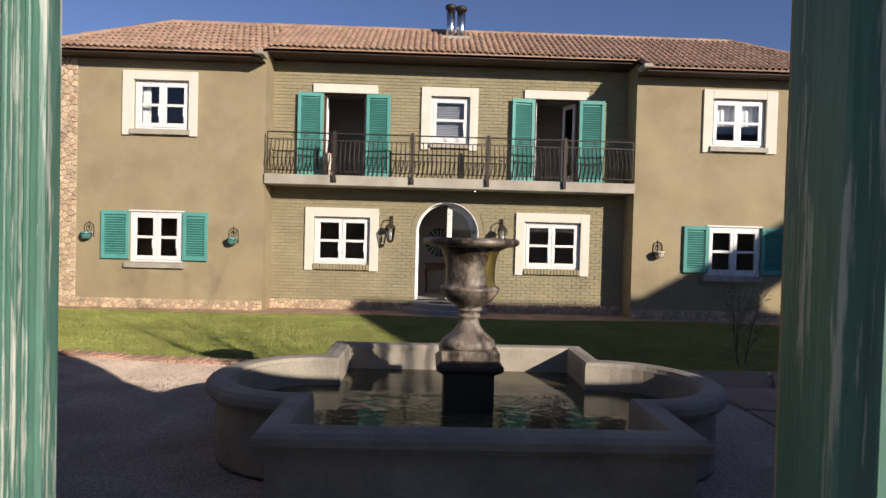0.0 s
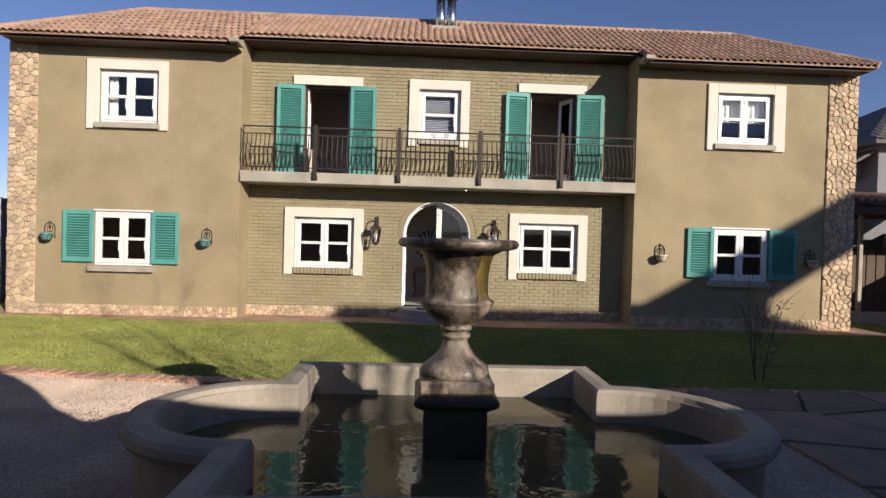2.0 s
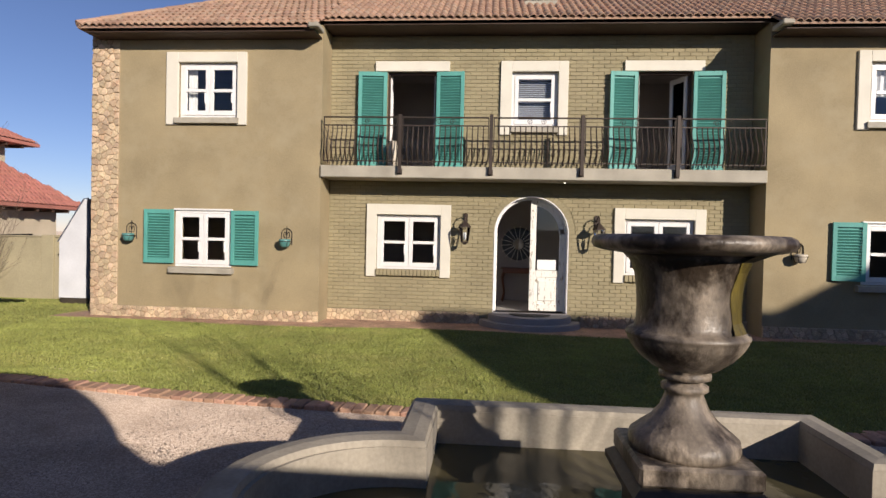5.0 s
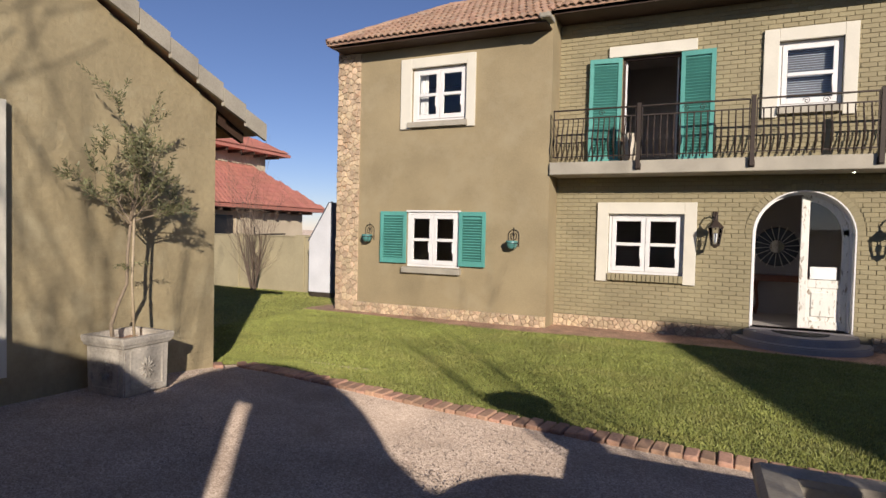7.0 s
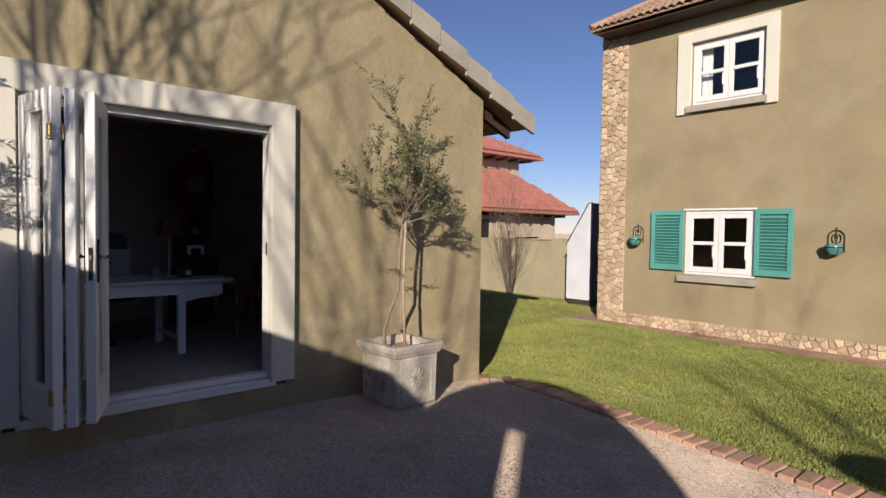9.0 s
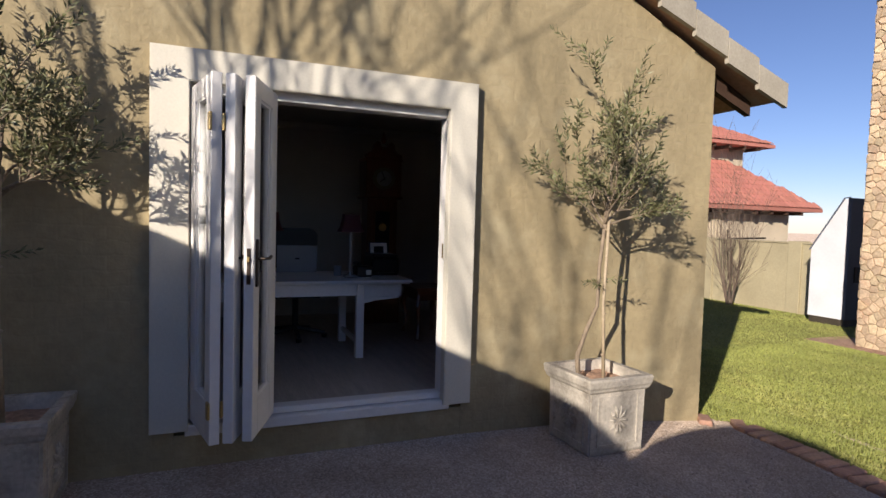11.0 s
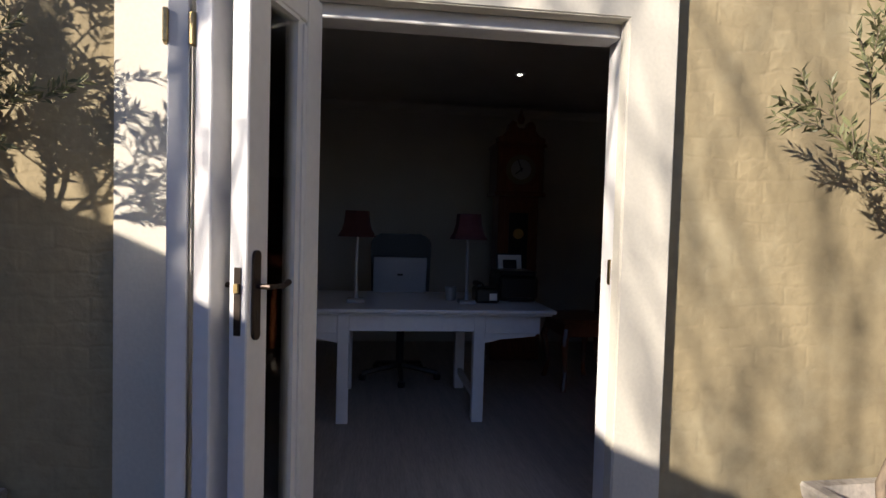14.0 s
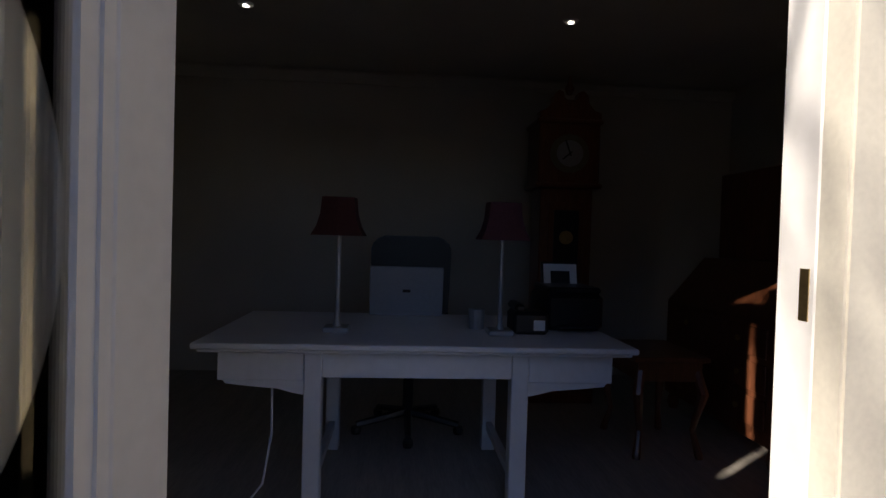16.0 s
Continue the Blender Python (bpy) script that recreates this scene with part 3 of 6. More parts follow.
def tile_verts():
    """One barrel tile: a rounded crest and a shallow trough, with thickness at its lower end."""
    prof = [(0, 0.0), (0.02, 0.022), (0.05, 0.045), (0.09, 0.055), (0.13, 0.045), (0.16, 0.022), (0.18, 0.004), (0.205, 0.0)]
    prof = [(x * 0.7, z * 0.8) for x, z in prof]
    v = [(x, 0.0, z + 0.020) for x, z in prof] + [(x, ROWL + 0.03, z + 0.004) for x, z in prof] + [(x, 0.0, z - 0.002) for x, z in prof]
    k = len(prof)
    f = [(i, i + 1, k + i + 1, k + i) for i in range(k - 1)] + [(2 * k + i, 2 * k + i + 1, i + 1, i) for i in range(k - 1)]
    return v, f


tv, tf = tile_verts()
tile_me = bpy.data.meshes.new("roof_tile")
tile_me.from_pydata(tv, [], tf)
tile_me.materials.append(M_rooftile)
slope_m = Matrix.Rotation(SL, 4, "X")
LONG = RD / math.cos(SL)
rest_v, rest_f, laid = [], [], 0
for zone, d0 in ((0, 0.0), (1, (CEY - EY) / math.cos(SL)), (2, 0.0)):
    d = d0 - 0.04
    r = 0
    while d < LONG - 0.12:
        inset = max(0.0, d * math.cos(SL)) / RD
        lo = (REX0 + inset * (RX0 - REX0), CX0, CX1)[zone]
        hi = (CX0, CX1, REX1 - inset * (REX1 - RX1))[zone]
        x = lo
        while x + PITCH < hi + 0.08:
            m = Matrix.Translation((x, EY + d * math.cos(SL), EZ + d * math.sin(SL) + 0.004 + rng.uniform(-0.003, 0.003))) @ slope_m
            if r < 2:
                o = new("roof_tile", tile_me)
                o.parent, o.matrix_basis = roof, m
            else:
                base = len(rest_v)
                rest_v += [tuple(m @ Vector(q)) for q in tv]
                rest_f += [tuple(i + base for i in f) for f in tf]
            x += PITCH
        d += ROWL
        r += 1
tagged(sheet_mesh("roof_tiles", rest_v, rest_f, M_rooftile, roof), kind="stuff")


def ridge_run(a, b, parent, material, r=0.085, n=None):
    """Half-round ridge caps from a to b, each lapping the next."""
    a, b = Vector(a), Vector(b)
    n = n or max(2, int((b - a).length / 0.42))
    bm = bmesh.new()
    for i in range(n):
        p, q = a.lerp(b, i / n), a.lerp(b, (i + 1.08) / n)
        tube(bm, [p, q], [r, r * 0.88], 10)
    return part("ridge_caps", bm, material, parent)


ridge_run((RX0, RY, RZ), (RX1, RY, RZ), roof, M_rooftile)
ridge_run((REX0, EY, EZ + 0.02), (RX0, RY, RZ), roof, M_rooftile)
ridge_run((REX1, EY, EZ + 0.02), (RX1, RY, RZ), roof, M_rooftile)
# short gutter ends where the wings stand forward
for x in (CX0 - 0.02, CX1 + 0.02):
    part("eave_end", boxes((x - 0.10, x + 0.10, EY - 0.06, EY + 0.35, EZ - 0.06, EZ + 0.03), bevel=0.015), M_concrete, house)
flue = thing("chimney_flue", "pair of shiny steel flue pipes with caps on the roof", "chimney", (0.10, 14.55, 6.45))
for dx, dz in ((-0.13, 0.0), (0.13, -0.03)):
    part("pipe", lathe(bmesh.new(), [(0.105, -0.15), (0.105, 0.72 + dz)], 20, (dx, 0, 0)), M_steel, flue, smooth=True)
    part("cap", lathe(bmesh.new(), [(0.12, 0.72 + dz), (0.14, 0.74 + dz), (0.14, 0.80 + dz), (0.11, 0.83 + dz)], 20, (dx, 0, 0)), M_iron, flue)
part("flashing", boxes((-0.34, 0.34, -0.2, 0.2, -0.10, 0.02), bevel=0.01), M_concrete, flue)


# ---- windows, shutters, doors of the house ----
def casement(x0, x1, z0, z1, y, sash=2, blind=False, curtain=""):
    """A white timber window: frame, two sashes with a cross rail, and glass."""
    w = thing("window", "white painted timber window with two sashes", "window", (0, 0, 0), kind="structure")
    f = 0.055
    bm = boxes((x0, x0 + f, y, y + 0.09, z0, z1), (x1 - f, x1, y, y + 0.09, z0, z1),
               (x0 + f, x1 - f, y, y + 0.09, z1 - f, z1), (x0 + f, x1 - f, y, y + 0.09, z0, z0 + f * 0.8), bevel=0.004)
    part("window_frame", bm, M_white, w)
    inner = x1 - x0 - 2 * f
    for k in range(sash):
        a, b = x0 + f + 0.004 + inner * k / sash, x0 + f - 0.004 + inner * (k + 1) / sash
        c, d = z0 + f * 0.8 + 0.004, z1 - f - 0.004
        s, mid = 0.078, (c + d) / 2
        bm = boxes((a, a + s, y - 0.015, y + 0.03, c, d), (b - s, b, y - 0.015, y + 0.03, c, d),
                   (a + s, b - s, y - 0.015, y + 0.03, d - s, d), (a + s, b - s, y - 0.015, y + 0.03, c, c + s * 1.2),
                   (a + s, b - s, y - 0.025, y + 0.03, mid - 0.03, mid + 0.03), bevel=0.004)
        leaf = part("sash", bm, M_white, w)
        for lo, hi in ((c + s * 1.2, mid - 0.03), (mid + 0.03, d - s)):
            g = part("pane", boxes((a + s, b - s, y + 0.006, y + 0.011, lo, hi)), M_glass, leaf)
            g.visible_shadow = False
        part("stay", boxes((b - s - 0.012, b - s + 0.004, y - 0.035, y - 0.016, c + 0.25 * (d - c), mid - 0.05)), M_white, leaf)
    if blind:
        bl = thing("venetian_blind", "slate blue venetian blind behind the glass", "blind", (0, 0, 0))
        for i in range(26):
            z = z0 + 0.05 + (z1 - z0 - 0.1) * i / 25
            sl = part("slat", boxes((x0 + 0.07, x1 - 0.07, -0.024, 0.024, -0.0015, 0.0015)), M_blind, bl)
            sl.matrix_basis = pose(0, y + 0.125, z, 38)
    if curtain:
        for a, b in (((x0 + 0.08, x1 - 0.08),) if curtain == "drawn" else ((x0 + 0.08, x0 + 0.27), (x1 - 0.20, x1 - 0.06))):
            cu = bmesh.new()
            n = 28
            foot = (z0 + z1) / 2 - 0.05 if curtain == "drawn" else z0 - 0.1
            lo = [cu.verts.new((a + (b - a) * i / n, y + 0.17 + 0.025 * math.sin(i * 1.7), foot)) for i in range(n + 1)]
            hi = [cu.verts.new((a + (b - a) * i / n, y + 0.17 + 0.018 * math.sin(i * 1.7 + 0.4), z1 + 0.1)) for i in range(n + 1)]
            for i in range(n):
                cu.faces.new((lo[i], lo[i + 1], hi[i + 1], hi[i]))
            bmesh.ops.recalc_face_normals(cu, faces=cu.faces[:])
            bmesh.ops.solidify(cu, geom=cu.faces[:], thickness=0.006)
            bmesh.ops.recalc_face_normals(cu, faces=cu.faces[:])
            tagged(part("curtain", cu, M_cloth), "white gathered curtain hanging behind the window", "curtain")
    return w


def surround(x0, x1, z0, z1, ox0, ox1, oz0, oz1, y, proud=0.05):
    """The flat cream band round an opening (outer then inner edges)."""
    bm = boxes((x0, ox0, y - proud, y + 0.01, z0, z1), (ox1, x1, y - proud, y + 0.01, z0, z1),
               (ox0, ox1, y - proud, y + 0.01, oz1, z1), bevel=0.006)
    return tagged(part("trim", bm, M_cream), "flat cream plaster band round a window", "trim", kind="structure")


def sill(x0, x1, z0, z1, y, brick=False):
    if brick:
        s = thing("window_sill", "brick-on-edge sill painted olive", "sill", (0, 0, 0), kind="structure")
        n = max(4, int((x1 - x0) / 0.078))
        for i in range(n):
            a = x0 + (x1 - x0) * i / n
            part("brick", boxes((a + 0.004, a + (x1 - x0) / n - 0.004, y - 0.09, y + 0.05, z0, z1), bevel=0.008), M_brick, s)
        return s
    bm = bmesh.new()
    prism(bm, [(y - 0.10, z0), (y + 0.06, z0), (y + 0.06, z1), (y - 0.08, z1 - 0.02), (y - 0.10, z1 - 0.03)], x0, x1, "x")
    return tagged(part("window_sill", bm, M_concrete), "sloping cement window sill", "sill", kind="structure")


def shutter(x0, x1, z0, z1, y, tilt=0.0, group="window shutters"):
    """A louvred timber shutter, fastened open against the wall."""
    w, h = x1 - x0, z1 - z0
    s = thing("shutter", "teal louvred timber shutter fastened open against the wall", "shutter", (x0, y, z0), tilt, group)
    st = 0.075
    part("stile", boxes((0, st, -0.02, 0.02, 0, h), bevel=0.004), M_teal, s)
    part("stile", boxes((w - st, w, -0.02, 0.02, 0, h), bevel=0.004), M_teal, s)
    part("rail", boxes((st, w - st, -0.02, 0.02, 0, st * 1.4), bevel=0.004), M_teal, s)
    part("rail", boxes((st, w - st, -0.02, 0.02, h - st * 1.2, h), bevel=0.004), M_teal, s)
    z, slat = st * 1.4 + 0.012, None
    while z < h - st * 1.2 - 0.02:
        if slat is None:
            slat = part("louvre", boxes((st - 0.003, w - st + 0.003, -0.026, 0.026, -0.004, 0.004)), M_teal, s)
            slat.matrix_basis = pose(0, 0, z, -42)
        else:
            again(slat, pose(0, 0, z, -42))
        z += 0.054
    part("backing", boxes((st, w - st, 0.022, 0.026, st, h - st)), M_teal, s)
    return s


# upper wing windows
for key, ox0, ox1 in (("ul", -7.38, -5.72), ("ur", 5.81, 7.54)):
    a, b, c, d = WIN[key]
    casement(a, b, c, d, FY + 0.05, curtain="drawn" if key == "ur" else "open")
    surround(ox0, ox1, 3.645, 5.09, a, b, c, d, FY)
    sill(a - 0.06, b + 0.04, 3.67, 3.80, FY)
# lower wing windows with shutters
for key, sx in (("gl", ((-7.80, -7.18, 0), (-5.99, -5.42, -6))), ("gr", ((5.45, 6.00, 9), (7.27, 7.88, 0)))):
    a, b, c, d = WIN[key]
    casement(a, b, c, d, FY - 0.005)
    tagged(part("trim", boxes((a - 0.02, b + 0.02, FY - 0.05, FY, d, d + 0.035), bevel=0.005), M_white), "narrow white head board", "trim", kind="structure")
    sill(a - 0.10, b + 0.05, 0.67, 0.80, FY)
    shutter(*sx[0][:2], 0.86, 1.94, FY - (0.055 if sx[0][2] == 0 else 0.05), -sx[0][2] if key == "gr" else 0)
    shutter(*sx[1][:2], 0.85, 1.94, FY - 0.05, -2)
# lower middle windows
for key, ox0, ox1 in (("gl", -3.39, -1.64), ("gr", 1.65, 3.43)):
    a, b, c, d = MIDW[key]
    casement(a, b, c, d, BY + 0.06)
    surround(ox0, ox1, 0.665, 2.165, a, b, c, d, BY)
    sill(a, b, 0.69, 0.82, BY, brick=True)
# upper middle sash window with a blind
a, b, c, d = MIDW["uc"]
casement(a, b, c, d, BY + 0.06, sash=1, blind=True)
surround(-0.69, 0.665, 3.61, 5.10, a, b, c, d, BY)
sill(a, b, 3.66, 3.79, BY)
# doors to the balcony
for (a, b, c, d), h0, h1, (l0, l1), (r0, r1) in ((FRENCH[0], -3.26, -1.73, (-3.60, -3.01), (-1.99, -1.42)), (FRENCH[1], 1.77, 3.32, (1.48, 2.03), (3.10, 3.70))):
    tagged(part("trim", boxes((h0, h1, BY - 0.05, BY + 0.01, d, d + 0.205), bevel=0.006), M_cream), "cream band over a balcony door", "trim", kind="structure")
    shutter(l0, l1, 2.93, d - 0.02, BY - 0.10, 5, "balcony shutters")
    shutter(r0, r1, 2.93, d - 0.02, BY - 0.06, -4, "balcony shutters")
    dr = thing("french_door", "white glazed balcony door standing open inwards", "door", (0, 0, 0), kind="structure")
    part("door_frame", boxes((a, a + 0.04, BY + 0.06, BY + 0.15, c, d), (b - 0.04, b, BY + 0.06, BY + 0.15, c, d), (a + 0.04, b - 0.04, BY + 0.06, BY + 0.15, d - 0.05, d), bevel=0.004), M_beam, dr)
    for x, ang in ((a + 0.05, 97), (b - 0.05, 84 if a < 0 else 112)):
        leaf = part("leaf", boxes((0, 0.08, -0.02, 0.02, 0, 1.98), (0.42, 0.50, -0.02, 0.02, 0, 1.98), (0.08, 0.42, -0.02, 0.02, 1.88, 1.98), (0.08, 0.42, -0.02, 0.02, 0, 0.22), bevel=0.004), M_white, dr)
        leaf.matrix_basis = pose(x, BY + 0.16, c + 0.02, 0, 0, ang)
        g = part("pane", boxes((0.08, 0.42, -0.003, 0.003, 0.22, 1.88)), M_glass, leaf)
        g.visible_shadow = False
    spot = thing("downlight", "small lit ceiling downlight in the bedroom", "light", ((a + b) / 2 - 0.1, 15.1, 5.29))
    part("rim", lathe(bmesh.new(), [(0.05, -0.012), (0.055, 0.0)], 16), M_white, spot)
    part("bulb", lathe(bmesh.new(), [(0.03, -0.016), (0.032, -0.013)], 12), M_spot, spot)

# the arched entrance
door = thing("entrance_door", "arched entrance, distressed white leaf shut, other leaf open", "door", (0, 0, 0), kind="structure")


def arch_ring(bm, r0, r1, y0, y1, z_foot, cx=ARC_X, zs=SPRING, n=24):
    arc = [(math.cos(a), math.sin(a)) for a in np.linspace(0, math.pi, n + 1)]
    out = [(cx + r1, z_foot)] + [(cx + r1 * c, zs + r1 * s) for c, s in arc] + [(cx - r1, z_foot)]
    inn = [(cx + r0, z_foot)] + [(cx + r0 * c, zs + r0 * s) for c, s in arc] + [(cx - r0, z_foot)]
    k = len(out)
    V = [[bm.verts.new((p[0], y, p[1])) for p in ring] for ring in (out, inn) for y in (y0, y1)]
    for i in range(k - 1):
        for a, b in ((0, 2), (2, 3), (3, 1), (1, 0)):
            bm.faces.new((V[a][i], V[a][i + 1], V[b][i + 1], V[b][i]))
    for i in (0, k - 1):
        bm.faces.new((V[0][i], V[2][i], V[3][i], V[1][i]))
    bmesh.ops.recalc_face_normals(bm, faces=bm.faces[:])
    return bm


part("reveal_lining", arch_ring(bmesh.new(), ARC_R - 0.022, ARC_R - 0.001, BY - 0.006, BY + 0.275, 0.0), M_white, door, "white painted plaster reveal")
part("frame", arch_ring(bmesh.new(), ARC_R - 0.062, ARC_R - 0.023, BY + 0.19, BY + 0.272, 0.0), M_white, door)
lx0, lx1 = 0.0, 0.70
arcp = [(ARC_X + 0.69 * math.cos(t), SPRING + 0.69 * math.sin(t)) for t in np.linspace(0, math.pi / 2, 12)]
gl0, gl1 = 0.12, 0.60
arcg = [(ARC_X + 0.585 * math.cos(t), SPRING + 0.585 * math.sin(t)) for t in np.linspace(0.02, 1.36, 12)]
bm = boxes((lx0, gl0, BY + 0.21, BY + 0.255, 0.02, SPRING + 0.66), (gl1, lx1, BY + 0.21, BY + 0.255, 0.02, SPRING + 0.1),
           (gl0, gl1, BY + 0.21, BY + 0.255, 0.02, 0.16), (gl0, gl1, BY + 0.21, BY + 0.255, 0.72, 0.86), bevel=0.005)
prism(bm, [arcp[i] for i in range(12)] + [arcg[i] for i in range(11, -1, -1)], BY + 0.21, BY + 0.255)
leaf = part("door_leaf", bm, M_worn, door, "distressed white painted timber leaf")
part("panel", boxes((gl0, gl1, BY + 0.225, BY + 0.245, 0.16, 0.72)), M_worn, leaf)
part("raised_panel", boxes((gl0 + 0.06, gl1 - 0.06, BY + 0.205, BY + 0.228, 0.23, 0.65), bevel=0.012), M_worn, leaf)
gp = part("pane", prism(bmesh.new(), [(gl0, 0.86), (gl1, 0.86)] + arcg + [(gl0, SPRING + 0.57)], BY + 0.228, BY + 0.233), M_glass, leaf)
gp.visible_shadow = False
part("lace_blind", boxes((gl0 + 0.04, gl1 - 0.06, BY + 0.236, BY + 0.240, 0.87, 1.08)), M_cloth, leaf)
op = part("door_leaf", boxes((0, 0.72, -0.022, 0.022, 0.02, 1.62), bevel=0.004), M_worn, door)
op.matrix_basis = pose(-0.70, BY + 0.30, 0, 0, 0, 96)
# entrance steps
st = thing("entrance_step", "half-round cement step with smooth painted top", "step", (0.0, BY - 0.02, 0), kind="structure")
for r, z0, z1 in ((1.02, -0.30, -0.14), (0.84, -0.14, -0.02)):
    pts = [(r * math.cos(t), -0.92 * r * math.sin(t)) for t in np.linspace(0, math.pi, 33)]
    bm = prism(bmesh.new(), pts, z0, z1, "z")
    bmesh.ops.bevel(bm, geom=[e for e in bm.edges if all(abs(v.co.z - z1) < 1e-4 for v in e.verts)], offset=0.02, segments=2, affect="EDGES")
    part("tread", bm, M_step, st)
part("sill", boxes((-0.75, 0.76, -0.02, 0.30, -0.06, 0.0)), M_step, st)
bm = bmesh.new()
prism(bm, [(0.42 * math.cos(t), -0.42 * math.sin(t)) for t in np.linspace(0, math.pi, 21)], 0.0, 0.012, "z")
mat_ob = part("door_mat", bm, M_mat)
mat_ob.matrix_basis = pose(0.0, BY - 0.12, -0.018)
tagged(mat_ob, "dark half-round coir door mat on the step", "door mat")

# ---- balcony ----
balc = thing("balcony", "shallow cement balcony slab over the entrance", "balcony", (0, 0, 0), kind="structure")
part("slab", boxes((CX0 + 0.005, CX1 - 0.005, FY - 0.06, BY + 0.01, 2.64, 2.87), bevel=0.012), M_concrete, balc)
rail = thing("balcony_railing", "weathered brown wrought-iron railing with bellied balusters", "railing", (0, 0, 0))
RYY = FY - 0.10
PX = [-2.62, -0.86, 0.86, 2.62]
for x in PX:
    part("post", boxes((x - 0.035, x + 0.035, RYY - 0.035, RYY + 0.035, 2.72, 3.86), bevel=0.005), M_railing, rail)
    part("bracket", boxes((x - 0.05, x + 0.05, RYY + 0.03, FY - 0.05, 2.70, 2.82), bevel=0.005), M_railing, rail)
spans = [(CX0 + 0.03, PX[0]), (PX[0], PX[1]), (PX[1], PX[2]), (PX[2], PX[3]), (PX[3], CX1 - 0.03)]
belly = None
for a, b in spans:
    a, b = a + 0.045, b - 0.045
    part("top_rail", boxes((a, b, RYY - 0.022, RYY + 0.022, 3.79, 3.815), bevel=0.004), M_railing, rail)
    part("second_rail", boxes((a, b, RYY - 0.012, RYY + 0.012, 3.635, 3.655)), M_railing, rail)
    part("bottom_rail", boxes((a, b, RYY - 0.015, RYY + 0.015, 2.945, 2.965)), M_railing, rail)
    part("end_bar", boxes((a, a + 0.018, RYY - 0.01, RYY + 0.01, 2.965, 3.79)), M_railing, rail)
    part("end_bar", boxes((b - 0.018, b, RYY - 0.01, RYY + 0.01, 2.965, 3.79)), M_railing, rail)
    n = 16
    for i in range(1, n):
        x = a + (b - a) * i / n
        if belly is None:
            pts = [(0, 0, 2.90), (0, -0.02, 2.97), (0, -0.085, 3.08), (0, -0.12, 3.19), (0, -0.10, 3.31), (0, -0.045, 3.43), (0, -0.004, 3.54), (0, 0, 3.645)]
            belly = part("baluster", tube(bmesh.new(), pts, [0.011, 0.013, 0.016, 0.018, 0.016, 0.013, 0.011, 0.011], 6), M_railing, rail)
            belly.matrix_basis = pose(x, RYY, 0)
        else:
            again(belly, pose(x, RYY, 0))
    for k, cx in enumerate(((a + b) / 2 - 0.13, (a + b) / 2 + 0.13)):
        s = -1 if k == 0 else 1
        pts = [(cx + s * 0.055 * (1 - q / 26) * math.cos(q * 0.42), RYY, 3.722 + 0.055 * (1 - q / 26) * math.sin(q * 0.42)) for q in range(22)]
        part("scroll", tube(bmesh.new(), pts, 0.006, 4), M_railing, rail)
vase = thing("floor_vase", "tall beige ceramic vase beside the balcony door", "vase", (-2.82, 13.72, 2.87))
part("body", lathe(bmesh.new(), [(0.09, 0), (0.13, 0.1), (0.14, 0.28), (0.10, 0.44), (0.07, 0.50), (0.09, 0.54)], 20), M_creampot, vase, smooth=True)

# ---- wall lanterns and planters on the house ----
def lantern(x, z, y):
    l = thing("wall_lantern", "dark iron coach lantern on a scrolled bracket", "wall lamp", (x, y, z), 0, "entrance lanterns")
    l.matrix_basis = l.matrix_basis @ Matrix.Scale(1.25, 4)
    part("backplate", boxes((-0.035, 0.035, -0.02, 0.0, -0.02, 0.16), bevel=0.006), M_railing, l)
    pts = [(0, -0.02, 0.06), (0, -0.10, 0.13), (0, -0.19, 0.14), (0, -0.25, 0.09), (0, -0.25, 0.03)]
    part("arm", tube(bmesh.new(), pts, 0.011, 6), M_railing, l)
    pts = [(-0.0, -0.02 - 0.09 * (1 - q / 24) * (1 - math.cos(q * 0.45)), -0.02 - 0.09 * (1 - q / 24) * math.sin(q * 0.45)) for q in range(20)]
    part("scroll", tube(bmesh.new(), pts, 0.008, 5), M_railing, l)
    part("roof", lathe(bmesh.new(), [(0.105, -0.07), (0.10, -0.055), (0.05, 0.0), (0.02, 0.03), (0.012, 0.05)], 6, (0, -0.25, 0)), M_railing, l)
    for i in range(6):
        a = i * math.pi / 3
        part("bar", tube(bmesh.new(), [(0.09 * math.cos(a), -0.25 + 0.09 * math.sin(a), -0.07), (0.058 * math.cos(a), -0.25 + 0.058 * math.sin(a), -0.30)], 0.007, 4), M_railing, l)
    part("base", lathe(bmesh.new(), [(0.02, -0.35), (0.03, -0.33), (0.062, -0.315), (0.062, -0.295)], 6, (0, -0.25, 0)), M_railing, l)
    g = part("glass", lathe(bmesh.new(), [(0.055, -0.295), (0.086, -0.072)], 6, (0, -0.25, 0)), M_glass, l)
    g.visible_shadow = False
    part("bulb", lathe(bmesh.new(), [(0.012, -0.28), (0.02, -0.24), (0.028, -0.19), (0.02, -0.15)], 10, (0, -0.25, 0)), M_paper, l)
    return l


lantern(-1.34, 1.80, BY)
lantern(1.30, 1.80, BY)


